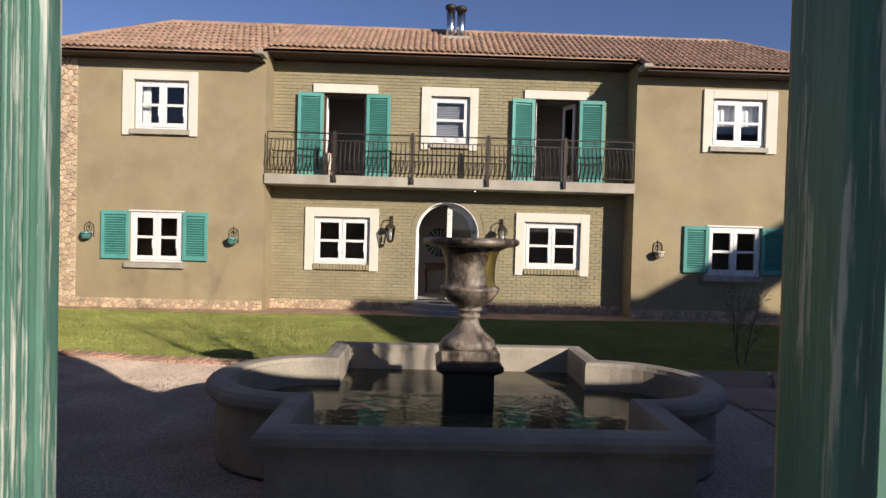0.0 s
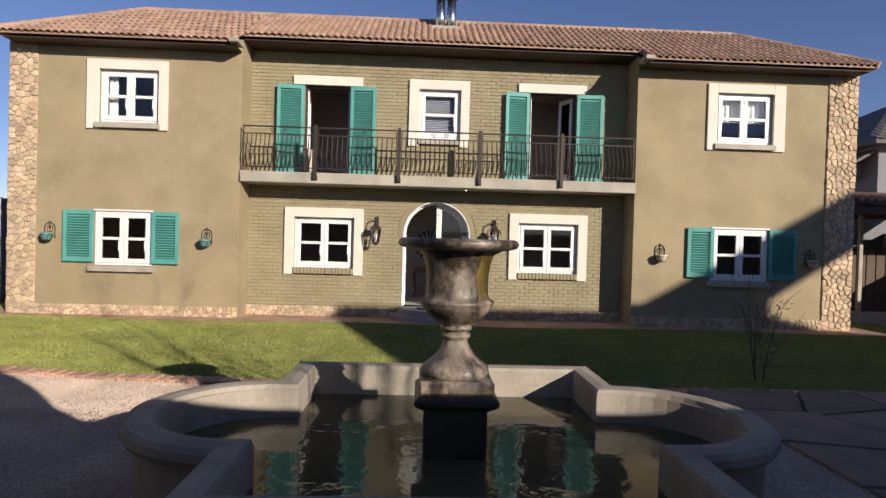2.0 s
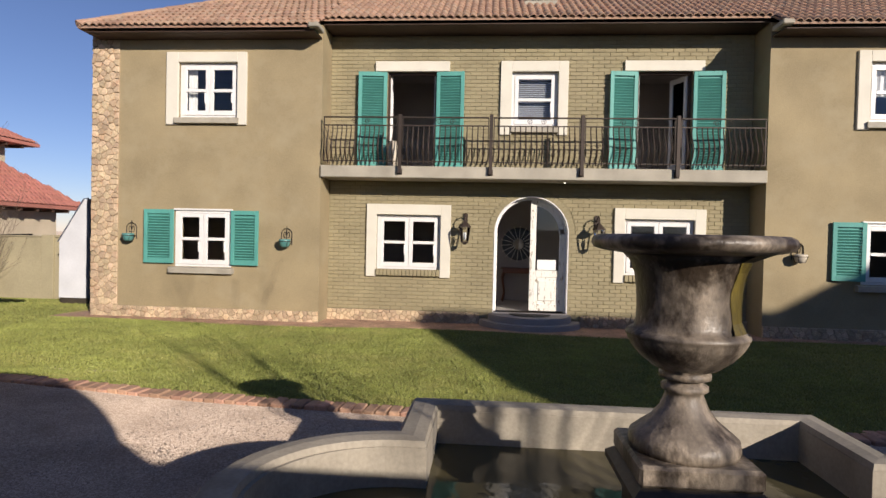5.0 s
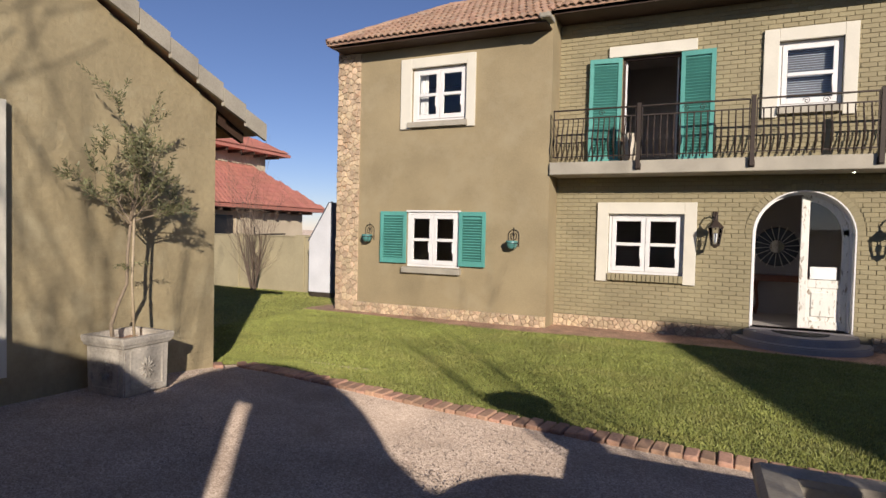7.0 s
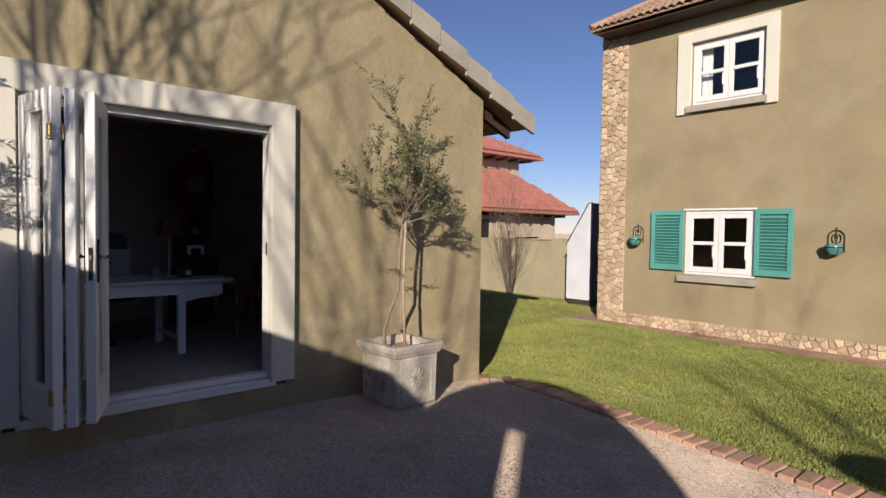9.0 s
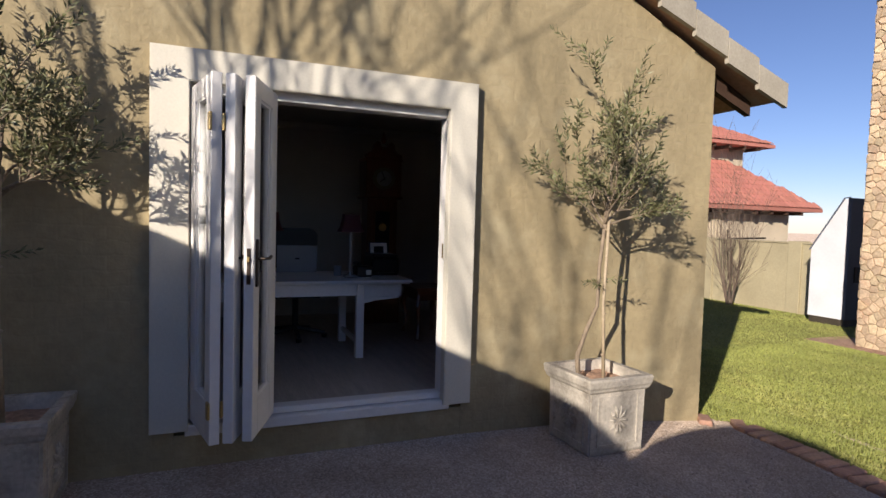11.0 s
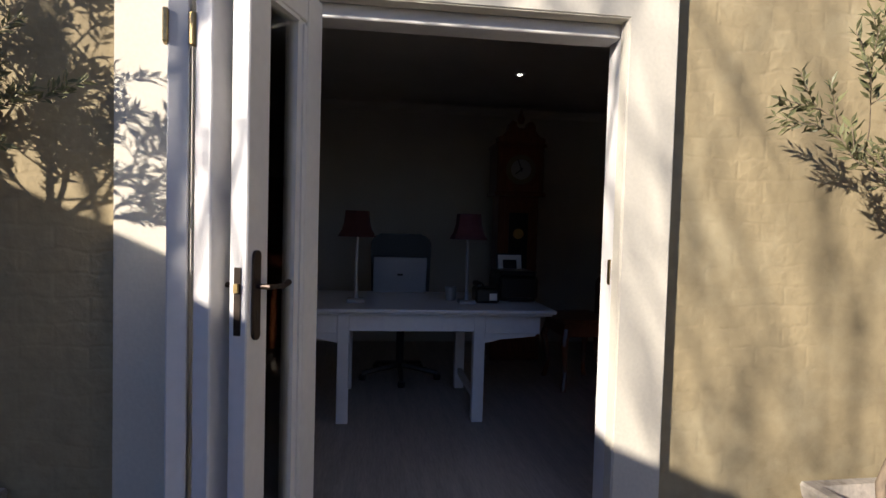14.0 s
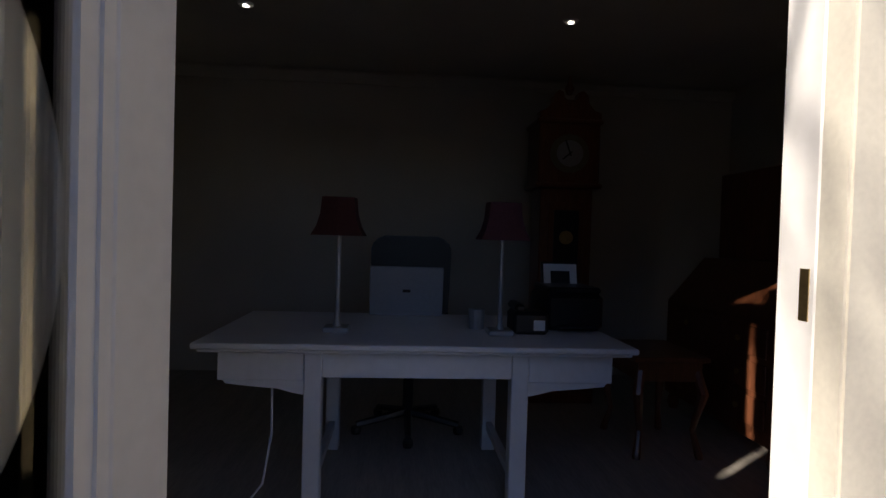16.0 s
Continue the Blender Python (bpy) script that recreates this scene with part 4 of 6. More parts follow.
def planter(x, z, y, pot_mat, label):
    p = thing("wall_planter", label, "planter", (x, y, z), 0, "wall planters")
    hoop = [(0.105 * math.cos(t), -0.015, 0.22 + 0.105 * math.sin(t)) for t in np.linspace(0, math.pi, 15)]
    hoop = [(0.105, -0.015, 0.0)] + hoop + [(-0.105, -0.015, 0.0)]
    part("hoop", tube(bmesh.new(), hoop, 0.009, 5), M_iron, p)
    part("stem", tube(bmesh.new(), [(0, -0.015, 0.0), (0, -0.015, 0.37)], 0.008, 5), M_iron, p)
    for s in (-1, 1):
        pts = [(s * (0.012 + 0.045 * (1 - math.cos(t)) * 0.5), -0.015, 0.20 + 0.06 * math.sin(t)) for t in np.linspace(0, 5.2, 14)]
        part("scroll", tube(bmesh.new(), pts, 0.006, 4), M_iron, p)
    ring = [(0.13 * math.cos(t), -0.13 + 0.11 * math.sin(t), 0.07) for t in np.linspace(0, 2 * math.pi, 19)]
    part("ring", tube(bmesh.new(), ring, 0.007, 5), M_iron, p)
    for a in (0.4, 1.57, 2.74, 4.0, 5.4):
        pts = [(0.13 * math.cos(a), -0.13 + 0.11 * math.sin(a), 0.07), (0.09 * math.cos(a), -0.13 + 0.075 * math.sin(a), -0.03), (0, -0.13, -0.05)]
        part("rib", tube(bmesh.new(), pts, 0.005, 4), M_iron, p)
    part("bowl", lathe(bmesh.new(), [(0.05, -0.045), (0.085, -0.02), (0.11, 0.05), (0.115, 0.11), (0.105, 0.115), (0.095, 0.09)], 18, (0, -0.13, 0)), pot_mat, p, smooth=True)
    return p


T1, T2 = "turquoise glazed bowl in a black iron wall planter", "cream tin pot in a black iron wall planter"
planter(-8.09, 1.33, FY, M_ceramic, T1)
planter(-4.86, 1.28, FY, M_ceramic, T1)
planter(4.86, 1.22, FY, M_creampot, T2)
planter(8.22, 1.18, FY, M_creampot, T2)

# ---- seen through the entrance ----
mir = thing("sunburst_mirror", "dark round mirror with thin bright radiating rays on the hall wall", "mirror", (-0.12, 16.36, 1.38))
part("disc", lathe(bmesh.new(), [(0.0, 0.02), (0.38, 0.02), (0.40, 0.01), (0.40, 0.0)], 36), M_black, mir).matrix_basis = pose(0, 0, 0, 90)
part("mirror_glass", lathe(bmesh.new(), [(0.0, 0.03), (0.13, 0.03), (0.14, 0.02)], 28), M_mirror, mir).matrix_basis = pose(0, 0, 0, 90)
for i in range(18):
    a = i * 2 * math.pi / 18 + 0.1
    part("ray", tube(bmesh.new(), [(0.15 * math.cos(a), -0.03, 0.15 * math.sin(a)), (0.44 * math.cos(a), -0.03, 0.44 * math.sin(a))], [0.008, 0.011], 4), M_cream, mir)
con = thing("console_table", "dark wooden console table with curved legs in the hall", "table", (0.05, 16.15, 0.0))
part("top", boxes((-0.6, 0.6, -0.2, 0.2, 0.78, 0.81), bevel=0.006), M_wood, con)
part("apron", boxes((-0.55, 0.55, -0.16, 0.16, 0.68, 0.78)), M_wood, con)
for x in (-0.52, 0.52):
    for y in (-0.14, 0.14):
        part("leg", tube(bmesh.new(), [(x, y, 0.70), (x * 1.06, y * 1.1, 0.55), (x * 0.97, y, 0.2), (x * 1.05, y * 1.1, 0.0)], [0.03, 0.03, 0.018, 0.024], 8), M_wood, con)
hl = thing("downlight", "small lit downlight under the balcony", "light", (0.62, 13.72, 2.638))
part("rim", lathe(bmesh.new(), [(0.045, -0.010), (0.05, 0.0)], 16), M_white, hl)
part("bulb", lathe(bmesh.new(), [(0.02, -0.014), (0.022, -0.011)], 12), M_spot, hl)

# ---- pool with urn ----
PXC, PYC = -0.13, 4.48
pool = thing("fountain_pool", "grey cement fountain pool with round lobes and rolled rim", "fountain", (PXC, PYC, -0.06))


def pool_outline(hx, hy, r, cx=1.135, n=20):
    """A rectangle with a half-round lobe on two sides, the lobes struck from cx."""
    turn = np.linspace(0, math.pi, n)
    pts = [(-hx, -hy), (hx, -hy), (hx, -r)] + [(cx + r * math.sin(t) * 1.06, -r * math.cos(t)) for t in turn]
    pts += [(hx, r), (hx, hy), (-hx, hy), (-hx, r)] + [(-cx - r * math.sin(t) * 1.06, r * math.cos(t)) for t in turn]
    return pts + [(-hx, -r)]


def ring_wall(bm, outer, inner, z0, z1):
    k = len(outer)
    V = [[bm.verts.new((p[0], p[1], z)) for p in ring] for ring in (outer, inner) for z in (z0, z1)]
    for i in range(k):
        j = (i + 1) % k
        for a, b in ((0, 1), (1, 3), (3, 2), (2, 0)):
            bm.faces.new((V[a][i], V[a][j], V[b][j], V[b][i]))
    bmesh.ops.recalc_face_normals(bm, faces=bm.faces[:])
    return bm


OUT = pool_outline(1.135, 1.25, 0.63)
INN = pool_outline(1.025, 1.14, 0.52)
part("basin_wall", ring_wall(bmesh.new(), OUT, INN, 0.0, 0.53), M_pool, pool, "stained cement render")
RIMC = [((a[0] * 0.55 + b[0] * 0.45) * 1.0, (a[1] * 0.55 + b[1] * 0.45)) for a, b in zip(pool_outline(1.16, 1.275, 0.655, 1.16), INN)]
bm = bmesh.new()
prof = [(-0.075, -0.055), (-0.098, -0.02), (-0.095, 0.02), (-0.07, 0.045), (0.0, 0.052), (0.062, 0.046), (0.070, 0.02), (0.068, -0.055)]
K = len(RIMC)
rings = []
for i in range(K):
    p0, p1, p2 = Vector(RIMC[i - 1]), Vector(RIMC[i]), Vector(RIMC[(i + 1) % K])
    d1, d2 = (p1 - p0).normalized(), (p2 - p1).normalized()
    n1, n2 = Vector((-d1.y, d1.x)), Vector((-d2.y, d2.x))
    nn = (n1 + n2).normalized()
    k = 1 / max(0.6, nn.dot(n1))
    rings.append([bm.verts.new((p1.x + nn.x * o * k, p1.y + nn.y * o * k, 0.515 + z)) for o, z in prof])
for i in range(K):
    a, b = rings[i], rings[(i + 1) % K]
    for j in range(len(prof)):
        q = (j + 1) % len(prof)
        bm.faces.new((a[j], b[j], b[q], a[q]))
bmesh.ops.recalc_face_normals(bm, faces=bm.faces[:])
part("rim", bm, M_pool, pool, "rolled cement rim")
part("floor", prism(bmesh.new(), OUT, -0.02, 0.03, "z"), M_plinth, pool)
part("water", prism(bmesh.new(), pool_outline(1.027, 1.142, 0.522), 0.30, 0.335, "z"), M_water, pool, "dark still pond water")

ped = thing("fountain_pedestal", "square dark wet stone pedestal standing in the pool", "pedestal", (PXC, PYC, 0.27))
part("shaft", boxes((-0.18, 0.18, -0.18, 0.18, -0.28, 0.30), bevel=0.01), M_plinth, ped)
bm = bmesh.new()
sq = [(0.185, 0.28), (0.215, 0.30), (0.238, 0.32), (0.238, 0.345), (0.215, 0.365), (0.205, 0.372)]
rr = [[bm.verts.new((sx * r, sy * r, z)) for sx, sy in ((-1, -1), (1, -1), (1, 1), (-1, 1))] for r, z in sq]
for a, b in zip(rr, rr[1:]):
    for i in range(4):
        bm.faces.new((a[i], a[(i + 1) % 4], b[(i + 1) % 4], b[i]))
bm.faces.new(rr[-1])
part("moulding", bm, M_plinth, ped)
part("cap", boxes((-0.212, 0.212, -0.212, 0.212, 0.372, 0.45), bevel=0.012), M_urn, ped, "stained stone cap")
urn = thing("garden_urn", "weathered cast-stone urn with flared rim and dark stains", "urn", (PXC, PYC, 0.72))
prof = [(0.195, 0.0), (0.20, 0.02), (0.195, 0.05), (0.165, 0.075), (0.122, 0.11), (0.088, 0.155), (0.070, 0.20), (0.068, 0.215), (0.084, 0.222), (0.084, 0.24), (0.068, 0.248), (0.068, 0.262)]
part("foot", lathe(bmesh.new(), prof, 48), M_urn, urn, smooth=True)
prof = [(0.070, 0.262), (0.092, 0.268), (0.094, 0.285), (0.080, 0.292), (0.12, 0.31), (0.165, 0.345), (0.198, 0.385), (0.213, 0.412), (0.214, 0.422), (0.219, 0.426), (0.220, 0.437), (0.205, 0.448), (0.190, 0.455), (0.183, 0.475), (0.181, 0.53), (0.184, 0.60), (0.193, 0.66), (0.210, 0.705), (0.240, 0.735)]
part("bowl", lathe(bmesh.new(), prof, 64), M_urn, urn, smooth=True)
prof = [(0.235, 0.732), (0.31, 0.742), (0.345, 0.752), (0.357, 0.77), (0.352, 0.79), (0.33, 0.802), (0.30, 0.80), (0.28, 0.78), (0.20, 0.74), (0.15, 0.60), (0.05, 0.55)]
part("rim", lathe(bmesh.new(), prof, 64), M_urn, urn, smooth=True)
bm = bmesh.new()
n = 12
V = []
for j in range(9):
    z = 0.455 + 0.29 * j / 8
    rz = np.interp(z, [0.45, 0.475, 0.53, 0.60, 0.66, 0.705, 0.735, 0.745], [0.205, 0.183, 0.181, 0.184, 0.193, 0.210, 0.240, 0.30]) + 0.003
    V.append([bm.verts.new((rz * math.cos(-1.02 + 0.05 * math.sin(j * 1.3) + (0.55 + 0.05 * math.sin(j * 2.1)) * i / n), rz * math.sin(-1.02 + 0.05 * math.sin(j * 1.3) + (0.55 + 0.05 * math.sin(j * 2.1)) * i / n), z)) for i in range(n + 1)])
for a, b in zip(V, V[1:]):
    for i in range(n):
        bm.faces.new((a[i], a[i + 1], b[i + 1], b[i]))
part("algae", bm, M_moss, urn, "streak of yellow-green algae")


# ---- brick edging of the lawn ----
edging = thing("lawn_edging", "row of worn red clay bricks edging the lawn", "edging", kind="structure")
eb = part("brick", boxes((-0.053, 0.053, -0.11, 0.11, -0.05, 0.03), bevel=0.010), M_edge, edging)
x, first = -6.62, True
while x < 8.5:
    y = lawn_edge(x) - 0.09
    sl = math.degrees(math.atan((lawn_edge(x + 0.1) - lawn_edge(x - 0.1)) / 0.2)) if abs(x - 2.5) > 0.2 else 0
    m = pose(x, y, ground_z(x, y) + 0.015 + rng.uniform(-0.008, 0.008), rng.uniform(-3, 3), rng.uniform(-3, 3), sl + rng.uniform(-4, 4))
    if first:
        eb.matrix_basis, first = m, False
    else:
        again(eb, m)
    x += 0.117

# ---- cottage with the office ----
CW, CT = -6.66, 0.28
CYA, CYB = 1.25, 7.63
RIDY, RSL = 4.42, 0.475
FL = 0.345
cottage = thing("cottage", "olive bagged-plaster cottage with a tiled gable roof", "cottage", kind="structure")
DO = (3.62, 5.30, FL, 2.325)
EAVEZ = 2.90


def gable_z(y):
    return EAVEZ + RSL * (CYB - max(y, 2 * RIDY - y))


bm = wall_cells(bmesh.new(), CYA, CYB, -0.2, EAVEZ, [(DO[0] - 0.06, DO[1] + 0.10, -0.1, DO[3] + 0.03)], CW - CT, CW, "x")
part("wall", bm, M_bagged, cottage, "bagged olive plaster")
part("gable", prism(bmesh.new(), [(CYA, EAVEZ), (CYB, EAVEZ), (RIDY, EAVEZ + RSL * (CYB - RIDY))], CW - CT, CW, "x"), M_bagged, cottage)
part("wall", boxes((-11.0, CW - CT, CYB - 0.25, CYB - 0.002, -0.2, EAVEZ + 0.03)), M_bagged, cottage)
part("wall", boxes((-11.0, CW - CT, CYA + 0.002, CYA + 0.25, -0.2, EAVEZ + 0.03)), M_bagged, cottage)
part("wall", boxes((-11.0, -10.75, CYA + 0.25, CYB - 0.25, -0.2, EAVEZ + 0.03)), M_bagged, cottage)
bm = bmesh.new()
RZC = EAVEZ + RSL * (CYB - RIDY) + 0.12
for s in (1, -1):
    y1 = RIDY + s * (CYB - RIDY + 0.62)
    z1 = RZC - RSL * (CYB - RIDY + 0.62)
    pts = [(RIDY, RZC), (y1, z1), (y1, z1 - 0.06), (RIDY, RZC - 0.07)]
    prism(bm, pts, -11.2, CW + 0.12, "x")
croof = part("roof", bm, M_rooftile, cottage, "tiled gable roof")
bm = bmesh.new()
for s in (1, -1):
    L = (CYB - RIDY + 0.66)
    n = 11
    for i in range(n):
        a, b = i / n, (i + 0.965) / n
        ya, yb = RIDY + s * L * a, RIDY + s * L * b
        za, zb = RZC - RSL * L * a + 0.055, RZC - RSL * L * b + 0.095
        prism(bm, [(ya, za), (yb, zb), (yb, zb - 0.20), (ya, za - 0.20)], CW + 0.13, CW + 0.17, "x")
        prism(bm, [(ya, za), (yb, zb), (yb, zb - 0.03), (ya, za - 0.03)], CW - 0.02, CW + 0.128, "x")
part("verge_tiles", bm, M_concrete, croof, "pale cement verge tiles lapping down the gable")
for i in range(9):
    x = -6.80 - 0.5 * i
    bm = bmesh.new()
    prism(bm, [(CYB - 0.1, EAVEZ + 0.10), (CYB + 0.55, EAVEZ + 0.10 - RSL * 0.65), (CYB + 0.55, EAVEZ - 0.04 - RSL * 0.60), (CYB - 0.1, EAVEZ - 0.06)], x - 0.03, x + 0.03, "x")
    part("rafter_end", bm, M_beam, cottage)
# office shell
room = thing("office_room", "dim office with pale walls and laminate floor", "room", kind="structure")
part("floor", boxes((-10.75, CW - 0.10, CYA + 0.25, CYB - 0.25, 0.0, FL)), M_floor_in, room)
part("threshold", boxes((CW - 0.10, CW + 0.03, DO[0], DO[1], FL - 0.085, FL - 0.02), bevel=0.006), M_white, room)
part("threshold_base", boxes((CW - CT, CW - 0.004, DO[0] - 0.059, DO[1] + 0.099, -0.1, FL - 0.086)), M_bagged, room)
part("back_wall", boxes((-10.75, -10.30, CYA + 0.25, CYB - 0.25, FL, 2.745)), M_wall_in, room)
part("side_wall", boxes((-10.30, CW - CT, CYA + 0.25, CYA + 0.40, FL, 2.745)), M_wall_in, room)
part("side_wall", boxes((-10.30, CW - CT, CYB - 0.40, CYB - 0.25, FL, 2.745)), M_wall_in, room)
tagged(part("ceiling", boxes((-10.75, CW - CT, CYA + 0.25, CYB - 0.25, 2.745, 2.81)), M_wall_in), "plain white office ceiling", "ceiling", kind="structure")
part("cornice", boxes((-10.30, -10.22, CYA + 0.4, CYB - 0.4, 2.645, 2.745), bevel=0.03), M_wall_in, room)
part("step", boxes((CW + 0.001, CW + 0.22, 3.40, 5.50, -0.1, 0.0), bevel=0.02), M_flag, cottage, "worn cement threshold step")
# cream surround of the folding door
pts = [(3.435, 0.30), (3.64, 0.30), (3.64, 2.320), (5.245, 2.320), (5.245, 0.30), (5.445, 0.30), (5.445, 2.505), (3.435, 2.505)]
bm = prism(bmesh.new(), pts, CW - 0.01, CW + 0.06, "x")
bmesh.ops.bevel(bm, geom=[e for e in bm.edges if all(v.co.x > CW for v in e.verts)], offset=0.006, segments=2, affect="EDGES")
tagged(part("trim", bm, M_cream), "broad cream plaster band round the folding door", "trim", kind="structure")
bif = thing("folding_door", "white glazed folding door, leaves stacked open outwards", "door", (0, 0, 0), kind="structure")
part("door_frame", boxes((CW - 0.14, CW - 0.02, DO[0], DO[0] + 0.05, FL, DO[3]), (CW - 0.13, CW - 0.02, DO[1] - 0.05, DO[1], FL, DO[3]), (CW - 0.14, CW - 0.02, DO[0] + 0.05, DO[1] - 0.05, DO[3] - 0.055, DO[3]), (CW - 0.12, CW - 0.02, DO[0] + 0.05, DO[1] - 0.05, FL - 0.015, FL + 0.025), bevel=0.004), M_white, bif)
LW, LH = 0.47, 1.925


def fold_leaf(m, lock=False):
    """One glazed leaf, its free edge at the local origin, running back along +x."""
    t, s, h = 0.027, 0.105, 0.115
    bm = boxes((0, s, -t, t, 0, LH), (LW - h, LW, -t, t, 0, LH), (s, LW - h, -t, t, LH - s, LH), (s, LW - h, -t, t, 0, 0.22), bevel=0.004)
    leaf = part("leaf", bm, M_white, bif)
    leaf.matrix_basis = m
    b = 0.012
    part("bead", boxes((s, s + b, -t + 0.004, t - 0.004, 0.22, LH - s), (LW - h - 0.05, LW - h, -t + 0.010, t - 0.010, 0.22, LH - s), (LW - h - 0.02, LW - h, -t + 0.003, t - 0.003, 0.22 + b, LH - s - b), (s + b, LW - h - 0.05, -t + 0.004, t - 0.004, 0.22, 0.22 + b), (s + b, LW - h - 0.05, -t + 0.004, t - 0.004, LH - s - b, LH - s)), M_white, leaf)
    g = part("pane", boxes((s + b, LW - h - 0.05, -0.003, 0.003, 0.22 + b, LH - s - b)), M_glass, leaf)
    g.visible_shadow = False
    if lock:
        for side in (1, -1):
            bm = boxes((0.022, 0.066, side * t, side * (t + 0.008), 0.84, 1.06), bevel=0.004)
            tube(bm, [(0.044, side * (t + 0.0), 1.06), (0.044, side * (t + 0.009), 1.06)], 0.018, 14)
            tube(bm, [(0.044, side * (t + 0.0), 0.84), (0.044, side * (t + 0.009), 0.84)], 0.018, 14)
            part("handle_plate", bm, M_bronze, leaf)
            part("keyhole", boxes((0.041, 0.047, side * (t + 0.008), side * (t + 0.0095), 0.88, 0.905)), M_black, leaf)
            pts = [(0.044, side * (t + 0.006), 0.975), (0.044, side * (t + 0.045), 0.975), (0.07, side * (t + 0.055), 0.975), (0.11, side * (t + 0.052), 0.972), (0.15, side * (t + 0.05), 0.980)]
            part("lever", tube(bmesh.new(), pts, [0.008, 0.008, 0.007, 0.009, 0.010], 8), M_bronze, leaf)
        part("lock_case", boxes((-0.004, 0.001, -0.010, 0.010, 0.84, 1.03)), M_bronze, leaf)
        part("latch", boxes((-0.014, -0.003, -0.006, 0.006, 0.96, 0.985)), M_brass, leaf)
    else:
        for z in (0.14, 1.63):
            part("hinge", boxes((-0.012, 0.03, t - 0.002, t + 0.012, z, z + 0.09), bevel=0.003), M_brass, leaf)
    return leaf


fold_leaf(pose(-6.17, 3.942, FL + 0.02, 0, 0, 180 - 19), lock=True)
fold_leaf(pose(-6.17, 3.845, FL + 0.02, 0, 0, 180 - 20))
fold_leaf(pose(-6.17, 3.780, FL + 0.02, 0, 0, 180 + 13))
for z in (0.62, 1.98):
    part("hinge", boxes((CW - 0.019, CW + 0.01, 3.668, 3.676, z, z + 0.11), bevel=0.002), M_brass, bif)
part("keep", boxes((CW - 0.06, CW - 0.035, DO[1] - 0.052, DO[1] - 0.046, 1.31, 1.41)), M_brass, bif)


# ---- potted olive trees ----
def panel_relief(bm, w, z0, z1, y):
    """A raised rosette and frame on the side of the pot that faces -y."""
    box(bm, -w, w, y - 0.006, y + 0.004, z0, z0 + 0.012)
    box(bm, -w, w, y - 0.006, y + 0.004, z1 - 0.012, z1)
    box(bm, -w, -w + 0.012, y - 0.006, y + 0.004, z0 + 0.012, z1 - 0.012)
    box(bm, w - 0.012, w, y - 0.006, y + 0.004, z0 + 0.012, z1 - 0.012)
    cz = (z0 + z1) / 2
    for i in range(10):
        a = i * 2 * math.pi / 10
        tube(bm, [(0.02 * math.cos(a), y - 0.004, cz + 0.02 * math.sin(a)), (0.055 * math.cos(a), y - 0.010, cz + 0.07 * math.sin(a)), (0.075 * math.cos(a), y - 0.003, cz + 0.10 * math.sin(a))], [0.006, 0.013, 0.005], 5)


def square_pot(at, rz):
    p = thing("square_planter", "limewashed square terracotta planter with rosette relief", "planter", at, rz, "olive planters")
    bm = bmesh.new()
    H = 0.52
    sq = [(0.220, 0.0), (0.228, 0.02), (0.235, 0.42), (0.248, 0.435), (0.252, 0.45), (0.260, 0.465), (0.266, 0.505), (0.262, H), (0.215, H), (0.21, H - 0.05), (0.205, 0.40)]
    rr = [[bm.verts.new((sx * r, sy * r, z)) for sx, sy in ((-1, -1), (1, -1), (1, 1), (-1, 1))] for r, z in sq]
    for a, b in zip(rr, rr[1:]):
        for i in range(4):
            bm.faces.new((a[i], a[(i + 1) % 4], b[(i + 1) % 4], b[i]))
    bm.faces.new(rr[0][::-1])
    bmesh.ops.bevel(bm, geom=[e for e in bm.edges if abs(e.verts[0].co.z - e.verts[1].co.z) > 0.05], offset=0.012, segments=2, affect="EDGES")
    part("body", bm, M_pot, p)
    for k in range(4):
        bm = bmesh.new()
        panel_relief(bm, 0.17, 0.06, 0.40, -0.232)
        part("relief_panel", bm, M_pot, p).matrix_basis = pose(0, 0, 0, 0, 0, 90 * k)
    soil = bmesh.new()
    bmesh.ops.create_grid(soil, x_segments=10, y_segments=10, size=0.208)
    for v in soil.verts:
        v.co.z = 0.445 + 0.02 * noise.noise(v.co * 9)
    part("soil", soil, M_soil, p)
    return p


def leaf_mesh(name, spots, material, parent, size=0.05):
    """Narrow pointed leaves, each bent along its rib, at spots of (place, direction)."""
    v, f = [], []
    for p, d in spots:
        d = d.normalized()
        side = d.cross(Vector((random.uniform(-1, 1), random.uniform(-1, 1), random.uniform(-1, 1)))).normalized()
        L = size * random.uniform(0.7, 1.25)
        w = L * 0.13
        nrm = d.cross(side)
        b = len(v)
        v += [tuple(p), tuple(p + d * L * 0.45 + side * w + nrm * L * 0.05), tuple(p + d * L + nrm * L * -0.03), tuple(p + d * L * 0.45 - side * w + nrm * L * 0.05), tuple(p + d * L * 0.5)]
        f += [(b, b + 4, b + 1), (b + 1, b + 4, b + 2), (b, b + 3, b + 4), (b + 3, b + 2, b + 4)]
    return sheet_mesh(name, v, f, material, parent)


